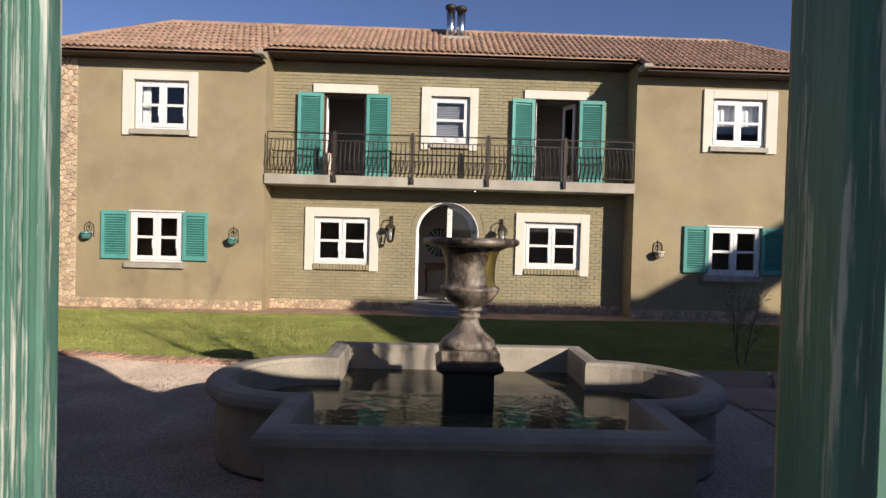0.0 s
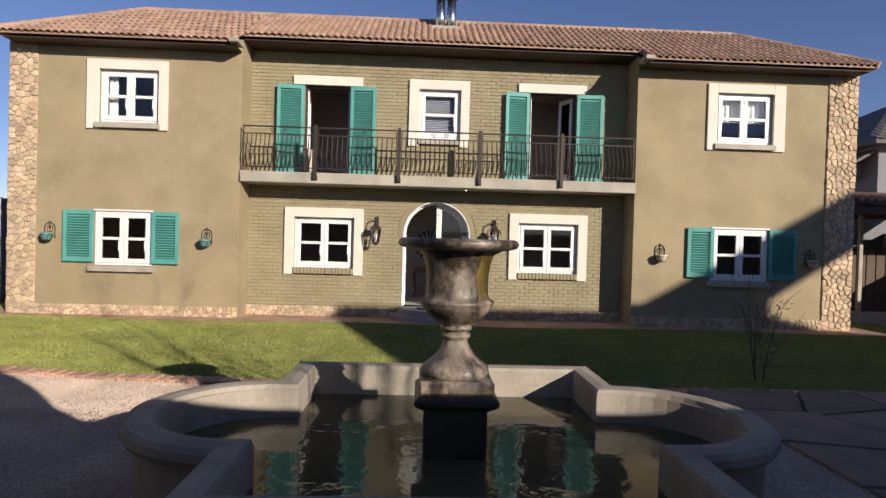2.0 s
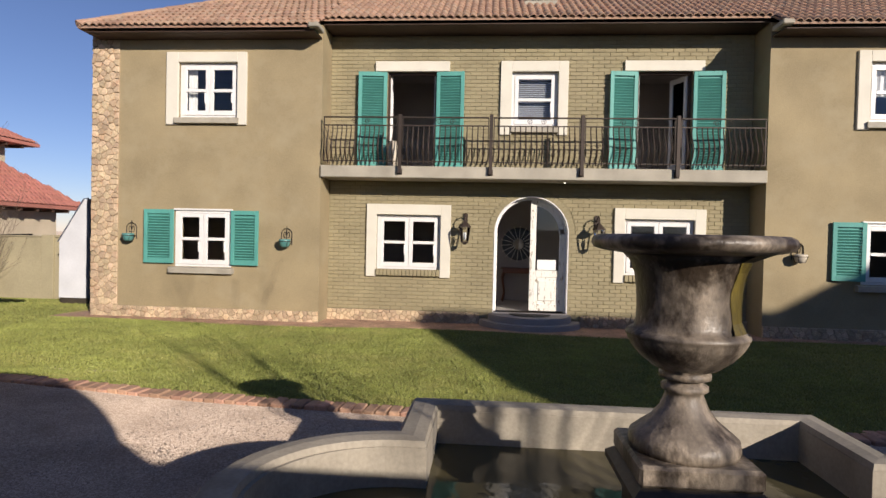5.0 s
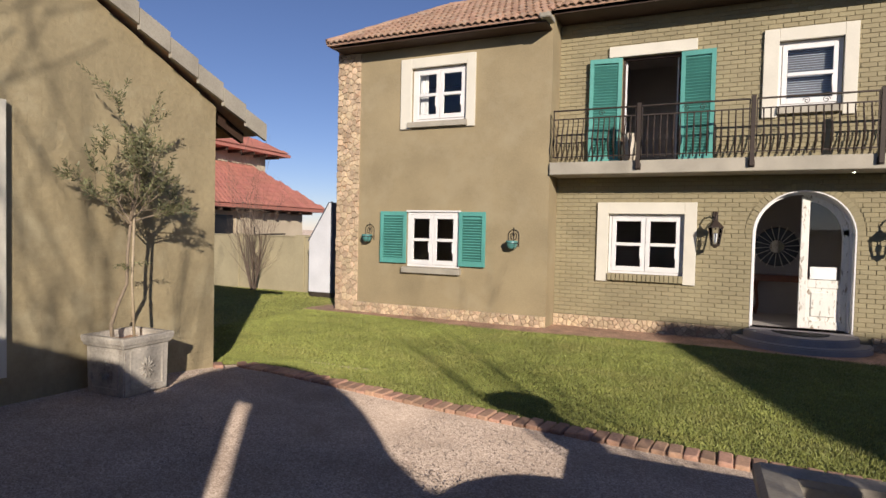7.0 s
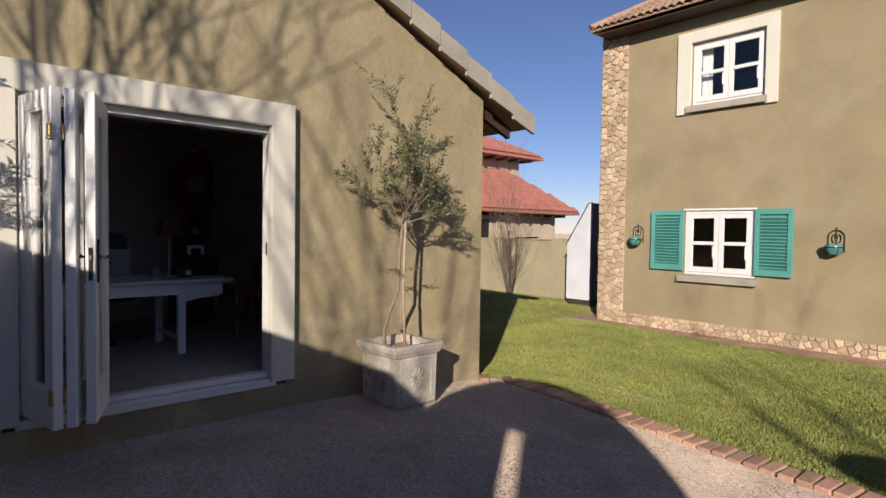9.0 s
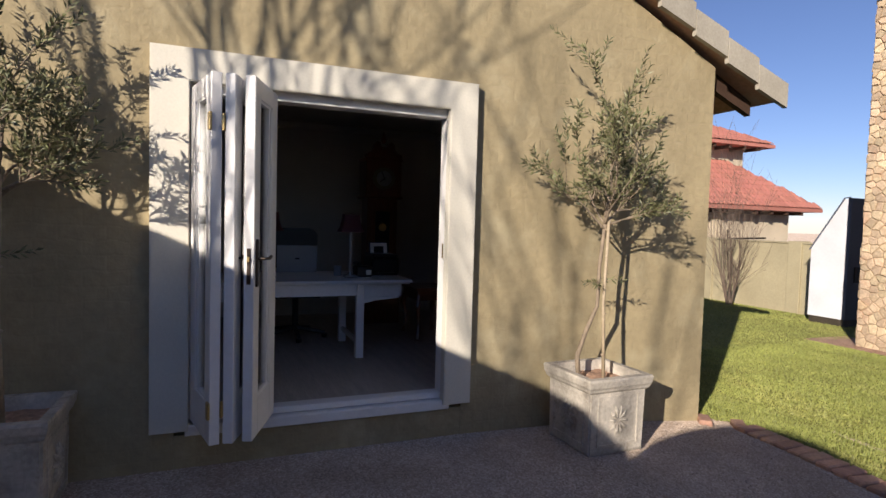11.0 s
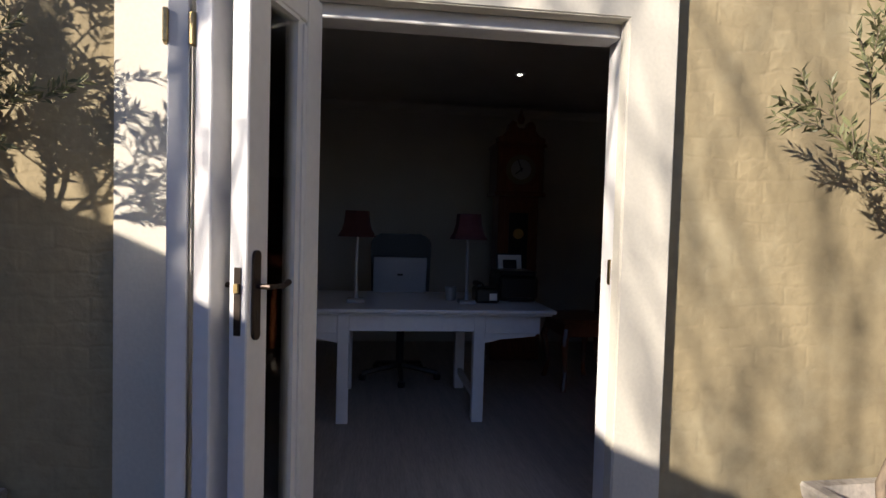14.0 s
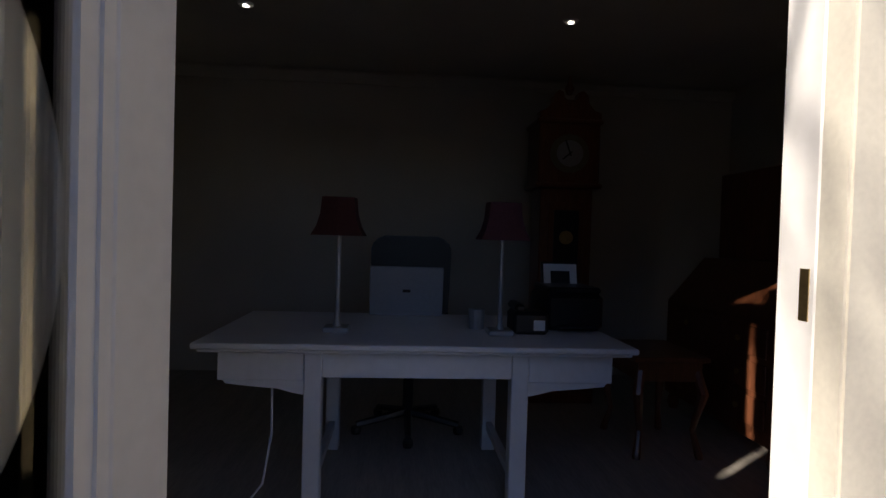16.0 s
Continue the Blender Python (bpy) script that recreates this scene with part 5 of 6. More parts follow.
def olive_tree(at, seed):
    """A standard tree tied to a cane: a bent stem, a loose crown of long shoots with paired narrow leaves."""
    random.seed(seed)
    t = thing("olive_tree", "young standard olive tree with silvery foliage in a planter", "tree", at, 0, "potted olive trees")
    fork = Vector((0.005, 0.0, 1.10))
    bm = bmesh.new()
    tube(bm, [(-0.05, -0.13, 0.0), (-0.055, -0.145, 0.16), (-0.03, -0.10, 0.34), (0.0, -0.035, 0.52), (0.0, -0.03, 0.8), fork], [0.018, 0.017, 0.015, 0.013, 0.013, 0.013], 8)
    spots = []

    def away(q, dd):
        if q.x + at[0] < CW + 0.08:
            dd.x = abs(dd.x)
        return dd

    def shoot(p, d, length, r, depth):
        pts, rad, q, dd = [p], [r], p.copy(), d.normalized()
        n = max(4, int(length / 0.035))
        for i in range(n):
            dd = (dd + Vector((random.uniform(-1, 1), random.uniform(-1, 1), random.uniform(-0.5, 0.7))) * 0.11).normalized()
            dd = away(q, dd)
            q = q + dd * length / n
            pts.append(q.copy())
            rad.append(max(0.0013, r * (1 - 0.8 * (i + 1) / n)))
            if depth == 0 or i > n * 0.45:
                side = dd.cross(Vector((random.uniform(-1, 1), random.uniform(-1, 1), random.uniform(-1, 1)))).normalized()
                for half in (0.0, 0.5):
                    for sg in (-1, 1):
                        if random.random() < 0.9:
                            spots.append((q - dd * half * length / n, dd * 0.75 + side * sg * random.uniform(0.5, 0.9)))
                    side = dd.cross(side).normalized()
        tube(bm, pts, rad, 5 if depth else 4)
        if depth:
            for k in range(5 if depth > 1 else 4):
                i = random.randint(n // 3, n)
                nd = (dd * 0.75 + Vector((random.uniform(-1, 1), random.uniform(-1, 1), random.uniform(-0.45, 0.75))) * 0.85).normalized()
                shoot(pts[i], nd, length * random.uniform(0.42, 0.72), rad[i] * 0.65 + 0.001, depth - 1)

    for k in range(7):
        a = k * 2.4 + random.uniform(-0.5, 0.5)
        d = Vector((0.55 * math.cos(a) + 0.08, 0.9 * math.sin(a), random.uniform(0.25, 1.1)))
        shoot(fork + Vector((0, 0, random.uniform(-0.06, 0.06))), d, random.uniform(0.40, 0.60), 0.010, 2)
    shoot(fork, Vector((0.0, 0.03, 1.0)), 0.78, 0.011, 2)
    for k in range(3):
        a = random.uniform(0, 6.283)
        shoot(Vector((0, -0.02, random.uniform(0.66, 0.86))), Vector((0.5 * abs(math.cos(a)), math.sin(a), random.uniform(-0.3, 0.3))), random.uniform(0.10, 0.18), 0.003, 0)
    part("trunk", bm, M_bark, t, smooth=True)
    cane = part("cane", tube(bmesh.new(), [(0.03, 0.02, 0.0), (0.02, 0.0, 0.55), (0.03, 0.015, 1.22)], [0.013, 0.012, 0.011], 8), M_cane, t, "pale bamboo cane", smooth=True)
    for z in (0.18, 0.47, 0.78, 1.05):
        part("node", lathe(bmesh.new(), [(0.012, -0.006), (0.0155, 0.0), (0.012, 0.006)], 10, (0.023, 0.008, z)), M_cane, cane)
    leaf_mesh("crown", spots, M_leaf, t, 0.050)
    return t


for (x, y), seed, rz in (((-6.29, 6.275), 3, 2), ((-6.38, 2.81), 11, -2)):
    gz = ground_z(x, y) + 0.005
    square_pot((x, y, gz), rz)
    olive_tree((x + 0.02, y, gz + 0.445), seed)
random.seed(5)

# ---- the office ----
desk = thing("writing_desk", "white painted desk with knee hole and side drawers", "desk", (-8.285, 4.57, FL))
desk.matrix_basis = desk.matrix_basis @ Matrix.Diagonal((1, 0.98, 0.932, 1))
part("top", boxes((-0.46, 0.46, -0.87, 0.87, 0.715, 0.74), bevel=0.006), M_desk, desk)
part("top_moulding", boxes((-0.44, 0.44, -0.85, 0.85, 0.70, 0.714), bevel=0.004), M_desk, desk)
for y in (-0.42, 0.405):
    for x in (0.36, -0.36):
        part("leg", boxes((x - 0.035, x + 0.035, y - 0.035, y + 0.035, 0.0, 0.70), bevel=0.004), M_desk, desk)
part("knee_rail", boxes((0.37, 0.39, -0.385, 0.37, 0.59, 0.70), bevel=0.003), M_desk, desk)
part("back_rail", boxes((-0.39, -0.37, -0.385, 0.37, 0.59, 0.70), bevel=0.003), M_desk, desk)
for s, y0, y1 in ((-1, -0.79, -0.457), (1, 0.442, 0.79)):
    part("drawer_box", boxes((-0.38, 0.385, y0, y1, 0.575, 0.70), bevel=0.003), M_desk, desk)
    ye, yi = (y0, y1) if s < 0 else (y1, y0)
    pts = [(yi, 0.575), (ye + -s * 0.02, 0.575), (ye - s * 0.03, 0.56), (ye - s * 0.12, 0.55), (yi + s * 0.10, 0.54), (yi + s * 0.05, 0.525), (yi, 0.515)]
    part("bracket", prism(bmesh.new(), pts, 0.355, 0.38, "x"), M_desk, desk)
part("stretcher", boxes((-0.33, 0.33, -0.435, -0.405, 0.12, 0.16)), M_desk, desk)
part("stretcher", boxes((-0.33, 0.33, 0.39, 0.42, 0.12, 0.16)), M_desk, desk)


def table_lamp(at, shade_mat, label):
    l = thing("table_lamp", label, "lamp", at)
    part("base", boxes((-0.055, 0.055, -0.055, 0.055, 0.0, 0.025), bevel=0.006), M_silver, l)
    part("stem", lathe(bmesh.new(), [(0.02, 0.025), (0.011, 0.05), (0.010, 0.40), (0.014, 0.42)], 12), M_silver, l)
    bm = bmesh.new()
    r = [[bm.verts.new((sx * a, sy * a, z)) for sx, sy in ((-1, -1), (0, -1.12), (1, -1), (1.12, 0), (1, 1), (0, 1.12), (-1, 1), (-1.12, 0))] for a, z in ((0.105, 0.41), (0.085, 0.45), (0.072, 0.50), (0.066, 0.57))]
    for a, b in zip(r, r[1:]):
        for i in range(8):
            bm.faces.new((a[i], a[(i + 1) % 8], b[(i + 1) % 8], b[i]))
    bm.faces.new(r[-1])
    part("shade", bm, shade_mat, l)
    return l


table_lamp((-8.13, 4.22, FL + 0.69), M_shade_red, "slim silver table lamp with a dark red shade")
table_lamp((-8.12, 4.92, FL + 0.69), M_shade_dark, "slim silver table lamp with a plum shade")
lap = thing("laptop", "open silver laptop seen from behind its lid", "laptop", (-8.66, 4.52, FL + 0.69))
part("base", boxes((-0.26, 0.0, -0.19, 0.19, 0.0, 0.018), bevel=0.005), M_silver, lap)
part("lid", boxes((-0.012, 0.0, -0.19, 0.19, 0, 0.25), bevel=0.004), M_silver, lap).matrix_basis = pose(0.01, 0, 0.012, 0, 10)
part("badge", boxes((0.001, 0.003, -0.02, 0.02, 0.115, 0.13)), M_iron, lap).matrix_basis = pose(0.01, 0, 0.012, 0, 10)
prn = thing("printer", "black desktop printer with white paper in its feed", "printer", (-8.42, 5.18, FL + 0.69))
part("body", boxes((-0.17, 0.17, -0.02, 0.25, 0.0, 0.17), bevel=0.02), M_black, prn)
part("scanner_lid", boxes((-0.16, 0.16, -0.01, 0.24, 0.17, 0.20), bevel=0.01), M_black, prn)
part("feed_tray", boxes((-0.01, 0.0, 0.02, 0.21, 0.0, 0.12)), M_black, prn).matrix_basis = pose(-0.10, 0, 0.19, 0, -14)
part("paper", boxes((-0.004, 0.0, 0.03, 0.065, 0.0, 0.11), (-0.004, 0.0, 0.165, 0.20, 0.0, 0.11), (-0.004, 0.0, 0.065, 0.165, 0.075, 0.11)), M_paper, prn).matrix_basis = pose(-0.085, 0, 0.19, 0, -14)
part("output_tray", boxes((0.16, 0.24, 0.03, 0.2, 0.02, 0.03)), M_black, prn)
ph = thing("desk_phone", "black desk telephone with a white label", "telephone", (-8.20, 5.06, FL + 0.69))
part("body", boxes((-0.08, 0.08, -0.08, 0.08, 0, 0.10), bevel=0.015), M_black, ph)
part("handset", boxes((-0.09, 0.09, -0.075, -0.03, 0.10, 0.135), bevel=0.012), M_black, ph)
part("label", boxes((0.081, 0.083, 0.01, 0.06, 0.02, 0.065)), M_paper, ph)
cup = thing("pen_holder", "small wire pen holder on the desk", "pen holder", (-8.28, 4.84, FL + 0.69))
part("cup", lathe(bmesh.new(), [(0.035, 0), (0.038, 0.09)], 14), M_silver, cup)
ch = thing("office_chair", "black leather swivel office chair behind the desk", "chair", (-9.15, 4.55, FL))
pts = [(-0.20, 0.55), (0.20, 0.55), (0.23, 0.62), (0.24, 0.98)]
pts += [(0.13 + 0.11 * math.cos(a), 1.02 + 0.09 * math.sin(a)) for a in (0.1, 0.5, 0.9, 1.3)]
pts += [(-y, z) for y, z in reversed(pts[2:])]
part("backrest", prism(bmesh.new(), pts, -0.045, 0.045, "x"), M_leather, ch)
part("seat", boxes((-0.05, 0.45, -0.25, 0.25, 0.42, 0.52), bevel=0.04), M_leather, ch)
part("column", lathe(bmesh.new(), [(0.03, 0.08), (0.03, 0.42)], 12, (0.2, 0, 0)), M_black, ch)
for i in range(5):
    a = i * 2 * math.pi / 5
    part("foot", tube(bmesh.new(), [(0.2, 0, 0.10), (0.2 + 0.3 * math.cos(a), 0.3 * math.sin(a), 0.05)], [0.025, 0.018], 6), M_black, ch)
    part("castor", lathe(bmesh.new(), [(0.025, 0.0), (0.03, 0.02), (0.025, 0.04)], 10, (0.2 + 0.3 * math.cos(a), 0.3 * math.sin(a), 0)), M_black, ch)
ck = thing("longcase_clock", "tall dark mahogany longcase clock with arched hood", "clock", (-9.62, 5.60, FL))
ck.matrix_basis = ck.matrix_basis @ Matrix.Diagonal((1, 0.95, 0.925, 1))
part("plinth", boxes((-0.16, 0.16, -0.235, 0.235, 0.0, 0.42), bevel=0.01), M_wood, ck)
part("trunk", boxes((-0.13, 0.13, -0.19, 0.19, 0.42, 1.58), bevel=0.006), M_wood, ck)
part("trunk_door", boxes((0.13, 0.145, -0.13, 0.13, 0.52, 1.48), bevel=0.004), M_wood, ck)
part("trunk_glass", boxes((0.145, 0.148, -0.09, 0.09, 0.58, 1.42)), M_black, ck)
part("pendulum", lathe(bmesh.new(), [(0.05, 0), (0.05, 0.006)], 20), M_brass, ck).matrix_basis = pose(0.150, 0, 1.22, 0, 90)
part("hood", boxes((-0.17, 0.17, -0.222, 0.222, 1.58, 2.08), bevel=0.01), M_wood, ck)
part("hood_moulding", boxes((-0.19, 0.19, -0.24, 0.24, 1.58, 1.62), bevel=0.012), M_wood, ck)
part("hood_cornice", boxes((-0.185, 0.185, -0.238, 0.238, 2.045, 2.085), bevel=0.012), M_wood, ck)
part("dial", lathe(bmesh.new(), [(0.14, 0), (0.14, 0.006)], 32), M_dial, ck).matrix_basis = pose(0.171, 0, 1.83, 0, 90)
part("dial_centre", lathe(bmesh.new(), [(0.095, 0), (0.095, 0.004)], 32), M_silver, ck).matrix_basis = pose(0.178, 0, 1.83, 0, 90)
for a, L in ((20, 0.10), (130, 0.07)):
    part("clock_hand", boxes((0, 0.003, -0.005, 0.005, -0.02, L)), M_black, ck).matrix_basis = pose(0.183, 0, 1.83, a, 0, 0)
pts = [(0.222, 2.085), (0.222, 2.13), (0.17, 2.15), (0.13, 2.20), (0.125, 2.25), (0.09, 2.29), (0.055, 2.275), (0.05, 2.24), (0.03, 2.22)]
pts = [(-y, z) for y, z in pts] + list(reversed(pts))
part("pediment", prism(bmesh.new(), pts, 0.08, 0.17, "x"), M_wood, ck)
part("finial", lathe(bmesh.new(), [(0.02, 2.27), (0.035, 2.31), (0.02, 2.35), (0.008, 2.41)], 12, (0.12, 0, 0)), M_wood, ck)
cab = thing("bureau", "dark red wooden writing bureau against the office wall", "bureau", (-8.85, 6.62, FL))
part("lower_case", boxes((-0.60, 0.55, -0.30, 0.28, 0.10, 0.72), bevel=0.008), M_wood, cab)
part("slope_front", prism(bmesh.new(), [(-0.30, 0.72), (0.28, 0.72), (0.28, 1.02), (-0.05, 1.02)], -0.60, 0.55, "x"), M_wood, cab)
part("upper_case", boxes((-0.55, 0.50, 0.02, 0.28, 1.02, 1.58), bevel=0.008), M_wood, cab)
for z in (0.18, 0.36, 0.54):
    part("drawer", boxes((-0.53, 0.48, -0.312, -0.298, z, z + 0.15), bevel=0.004), M_wood, cab)
    for x in (-0.3, 0.25):
        part("pull", lathe(bmesh.new(), [(0.012, 0), (0.018, 0.012)], 10), M_brass, cab).matrix_basis = pose(x, -0.312, z + 0.075, 90)
for x in (-0.55, 0.50):
    for y in (-0.26, 0.24):
        part("foot", lathe(bmesh.new(), [(0.03, 0.0), (0.04, 0.04), (0.025, 0.10)], 10, (x, y, 0)), M_wood, cab)
stb = thing("side_table", "dark wooden side table with slender cabriole legs", "table", (-8.72, 5.88, FL))
part("top", boxes((-0.26, 0.26, -0.2, 0.2, 0.50, 0.53), bevel=0.008), M_wood, stb)
part("apron", boxes((-0.23, 0.23, -0.17, 0.17, 0.40, 0.50)), M_wood, stb)
for x in (-0.21, 0.21):
    for y in (-0.15, 0.15):
        part("leg", tube(bmesh.new(), [(x, y, 0.45), (x * 1.15, y * 1.15, 0.34), (x * 0.95, y * 0.95, 0.14), (x * 1.1, y * 1.1, 0.02), (x * 1.12, y * 1.12, 0.0)], [0.026, 0.028, 0.015, 0.022, 0.02], 8), M_wood, stb)
cable = tagged(part("desk_cable", tube(bmesh.new(), [(-8.0, 3.98, 0.95), (-7.98, 3.99, 0.65), (-7.97, 3.96, 0.45), (-7.9, 3.86, 0.33), (-7.85, 3.7, 0.306)], 0.005, 5), M_paper), "thin white cable hanging from the desk", "cable")
for x, y in ((-8.985, 5.443), (-9.02, 3.57)):
    s = thing("downlight", "small lit ceiling downlight in the office", "light", (x, y, 2.742), 0, "office downlights")
    part("rim", lathe(bmesh.new(), [(0.04, -0.010), (0.045, 0.0)], 16), M_white, s)
    part("bulb", lathe(bmesh.new(), [(0.016, -0.014), (0.017, -0.011)], 12), M_spot, s)

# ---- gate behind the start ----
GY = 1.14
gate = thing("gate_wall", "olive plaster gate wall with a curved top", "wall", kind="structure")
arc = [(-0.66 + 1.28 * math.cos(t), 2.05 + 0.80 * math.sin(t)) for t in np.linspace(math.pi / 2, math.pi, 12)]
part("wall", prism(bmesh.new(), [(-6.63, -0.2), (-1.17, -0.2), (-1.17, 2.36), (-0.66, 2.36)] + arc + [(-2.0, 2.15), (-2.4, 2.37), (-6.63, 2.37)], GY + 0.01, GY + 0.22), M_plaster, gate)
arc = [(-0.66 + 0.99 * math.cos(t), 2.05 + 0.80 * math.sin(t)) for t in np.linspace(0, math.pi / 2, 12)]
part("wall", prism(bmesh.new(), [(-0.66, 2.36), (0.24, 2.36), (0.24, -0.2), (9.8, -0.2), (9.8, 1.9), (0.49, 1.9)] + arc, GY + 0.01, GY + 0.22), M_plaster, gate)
gt = thing("courtyard_gate", "weathered green timber gate frame, with unseen leaves that block sun", "gate", (0, 0, 0))
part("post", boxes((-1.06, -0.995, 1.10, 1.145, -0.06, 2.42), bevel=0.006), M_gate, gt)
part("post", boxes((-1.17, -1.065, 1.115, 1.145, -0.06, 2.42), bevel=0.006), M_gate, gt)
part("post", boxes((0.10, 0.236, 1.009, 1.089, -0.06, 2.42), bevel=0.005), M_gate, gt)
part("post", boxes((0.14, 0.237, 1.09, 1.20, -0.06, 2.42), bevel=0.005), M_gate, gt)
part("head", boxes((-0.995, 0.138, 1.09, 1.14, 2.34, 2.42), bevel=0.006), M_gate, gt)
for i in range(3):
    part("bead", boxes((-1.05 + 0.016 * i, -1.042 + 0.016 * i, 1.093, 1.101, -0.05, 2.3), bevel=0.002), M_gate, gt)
# out-of-view leaves, sized to narrow the sun strip through the gateway
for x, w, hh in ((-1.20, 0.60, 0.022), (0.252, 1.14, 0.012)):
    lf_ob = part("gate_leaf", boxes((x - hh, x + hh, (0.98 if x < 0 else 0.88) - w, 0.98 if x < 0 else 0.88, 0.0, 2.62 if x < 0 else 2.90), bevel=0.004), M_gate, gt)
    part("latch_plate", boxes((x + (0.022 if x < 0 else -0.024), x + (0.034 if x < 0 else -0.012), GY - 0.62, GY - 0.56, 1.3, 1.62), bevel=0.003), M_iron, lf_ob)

# ---- around the courtyard ----
# garden wall beyond the lawn
gw = thing("garden_wall", "olive painted garden wall at the end of the lawn", "wall", kind="structure")
part("wall", boxes((-24, -10.6, 15.85, 16.05, -0.4, 1.28)), M_garden_wall, gw)
for x in (-11.9, -14.3, -16.7, -19.1):
    part("pier", boxes((x - 0.16, x + 0.16, 15.80, 16.10, -0.4, 1.34), bevel=0.01), M_garden_wall, gw)
part("coping", boxes((-24, -10.6, 15.82, 16.08, 1.281, 1.315), bevel=0.008), M_garden_wall, gw)
part("wall", boxes((-24.2, -24, -8, 16.05, -0.4, 2.0)), M_garden_wall, gw)
part("wall", boxes((14.0, 14.2, -4, 22, -0.4, 2.1)), M_garden_wall, gw)
# garden shed
shed = thing("garden_shed", "white lean-to garden shed with a slate side", "shed", (0, 0, 0))
part("white_front", prism(bmesh.new(), [(-10.95, -0.12), (-10.28, -0.12), (-10.28, 2.20), (-10.34, 2.20), (-10.95, 1.22)], 15.0, 15.06), M_shed, shed)
part("dark_side", boxes((-10.28, -10.22, 15.01, 15.80, -0.12, 2.22)), M_sheddark, shed)
part("roof_edge", tube(bmesh.new(), [(-10.97, 14.98, 1.20), (-10.33, 14.98, 2.22), (-10.22, 14.98, 2.23)], 0.014, 6), M_sheddark, shed)
part("back", boxes((-10.95, -10.28, 15.74, 15.80, -0.12, 1.22)), M_shed, shed)
part("base", boxes((-10.93, -10.24, 15.02, 15.80, -0.30, -0.12)), M_plinth, shed)
part("vent", boxes((-10.22, -10.20, 15.2, 15.5, 0.6, 0.9)), M_iron, shed)


def hip_roof(bm, x0, x1, y0, y1, z, rise, thick=0.12):
    run = min(x1 - x0, y1 - y0) / 2
    if x1 - x0 >= y1 - y0:
        a, b = (x0 + run, (y0 + y1) / 2, z + rise), (x1 - run, (y0 + y1) / 2, z + rise)
    else:
        a, b = ((x0 + x1) / 2, y0 + run, z + rise), ((x0 + x1) / 2, y1 - run, z + rise)
    c = [bm.verts.new(p) for p in ((x0, y0, z), (x1, y0, z), (x1, y1, z), (x0, y1, z))]
    d = [bm.verts.new((p.co.x, p.co.y, z - thick)) for p in c]
    e, f = bm.verts.new(a), bm.verts.new(b)
    if x1 - x0 >= y1 - y0:
        bm.faces.new((c[0], c[1], f, e)); bm.faces.new((c[1], c[2], f)); bm.faces.new((c[2], c[3], e, f)); bm.faces.new((c[3], c[0], e))
    else:
        bm.faces.new((c[0], c[1], e)); bm.faces.new((c[1], c[2], f, e)); bm.faces.new((c[2], c[3], f)); bm.faces.new((c[3], c[0], e, f))
    for i in range(4):
        bm.faces.new((c[i], d[i], d[(i + 1) % 4], c[(i + 1) % 4]))
    bm.faces.new(d)
    bmesh.ops.recalc_face_normals(bm, faces=bm.faces[:])
    return bm


def tiled_front(x0, x1, y0, z0, run, rise, material, parent, hip0=0.0, hip1=0.0, pitch=0.22, row=0.33):
    """Wavy tile courses laid up one roof slope that faces -y."""
    v, f = [], []
    L = math.hypot(run, rise)
    n = int(L / row)
    prof = [(0, 0), (0.25, 0.03), (0.5, 0.038), (0.75, 0.02), (1.0, 0.0)]
    for r in range(n):
        d0, d1 = r * L / n, (r + 1.04) * L / n
        k0 = r / n
        a, b = x0 + hip0 * k0, x1 - hip1 * k0
        c = int((b - a) / pitch)
        for i in range(c):
            base = len(v)
            for d, lift in ((d0, 0.035), (d1, 0.012)):
                for px, pz in prof:
                    v.append((a + (i + px) * pitch, y0 + run * d / L, z0 + rise * d / L + pz + lift))
            for px, pz in prof:
                v.append((a + (i + px) * pitch, y0 + run * d0 / L, z0 + rise * d0 / L + pz))
            f += [(base + q, base + q + 1, base + 6 + q, base + 5 + q) for q in range(4)]
            f += [(base + 10 + q, base + 11 + q, base + 1 + q, base + q) for q in range(4)]
    return tagged(sheet_mesh("roof_tiles", v, f, material, parent), kind="stuff")


# neighbouring house beyond the garden wall
nb = thing("neighbour_house", "beige neighbouring house with stepped red-tiled roofs", "house", (0, 0, 0))
part("lower_wall", boxes((-28.0, -19.0, 12.0, 25.0, -0.4, 2.40)), M_nhwall, nb)
lr = part("lower_roof", hip_roof(bmesh.new(), -29.0, -18.2, 11.2, 25.8, 2.42, 4.2), M_redtile, nb, "red-tiled hip roof")
tiled_front(11.2, 25.8, 18.17, 2.44, 5.4, 4.2, M_redtile, lr, 5.4, 5.4).matrix_basis = pose(0, 0, 0, 0, 0, 90)
part("upper_wall", boxes((-29.0, -20.6, 12.0, 24.2, 2.4, 5.0)), M_nhwall, nb)
ur = part("upper_roof", hip_roof(bmesh.new(), -29.5, -19.75, 11.0, 25.0, 5.02, 2.5), M_redtile, nb, "red-tiled hip roof")
tiled_front(11.0, 25.0, 19.72, 5.04, 4.9, 2.5, M_redtile, ur, 4.9, 4.9).matrix_basis = pose(0, 0, 0, 0, 0, 90)
for i in range(17):
    y = 12.0 + 0.8 * i
    part("rafter_end", boxes((-19.05, -18.3, y - 0.05, y + 0.05, 2.16, 2.28)), M_beam, nb)
    part("rafter_end", boxes((-20.65, -19.85, y - 0.6, y - 0.5, 4.76, 4.88)), M_beam, nb)
# solid black panel on the wall stands in for the verandah's shaded depth
part("opening", boxes((-19.02, -18.96, 14.0, 20.5, 0.3, 2.0)), M_black, nb)
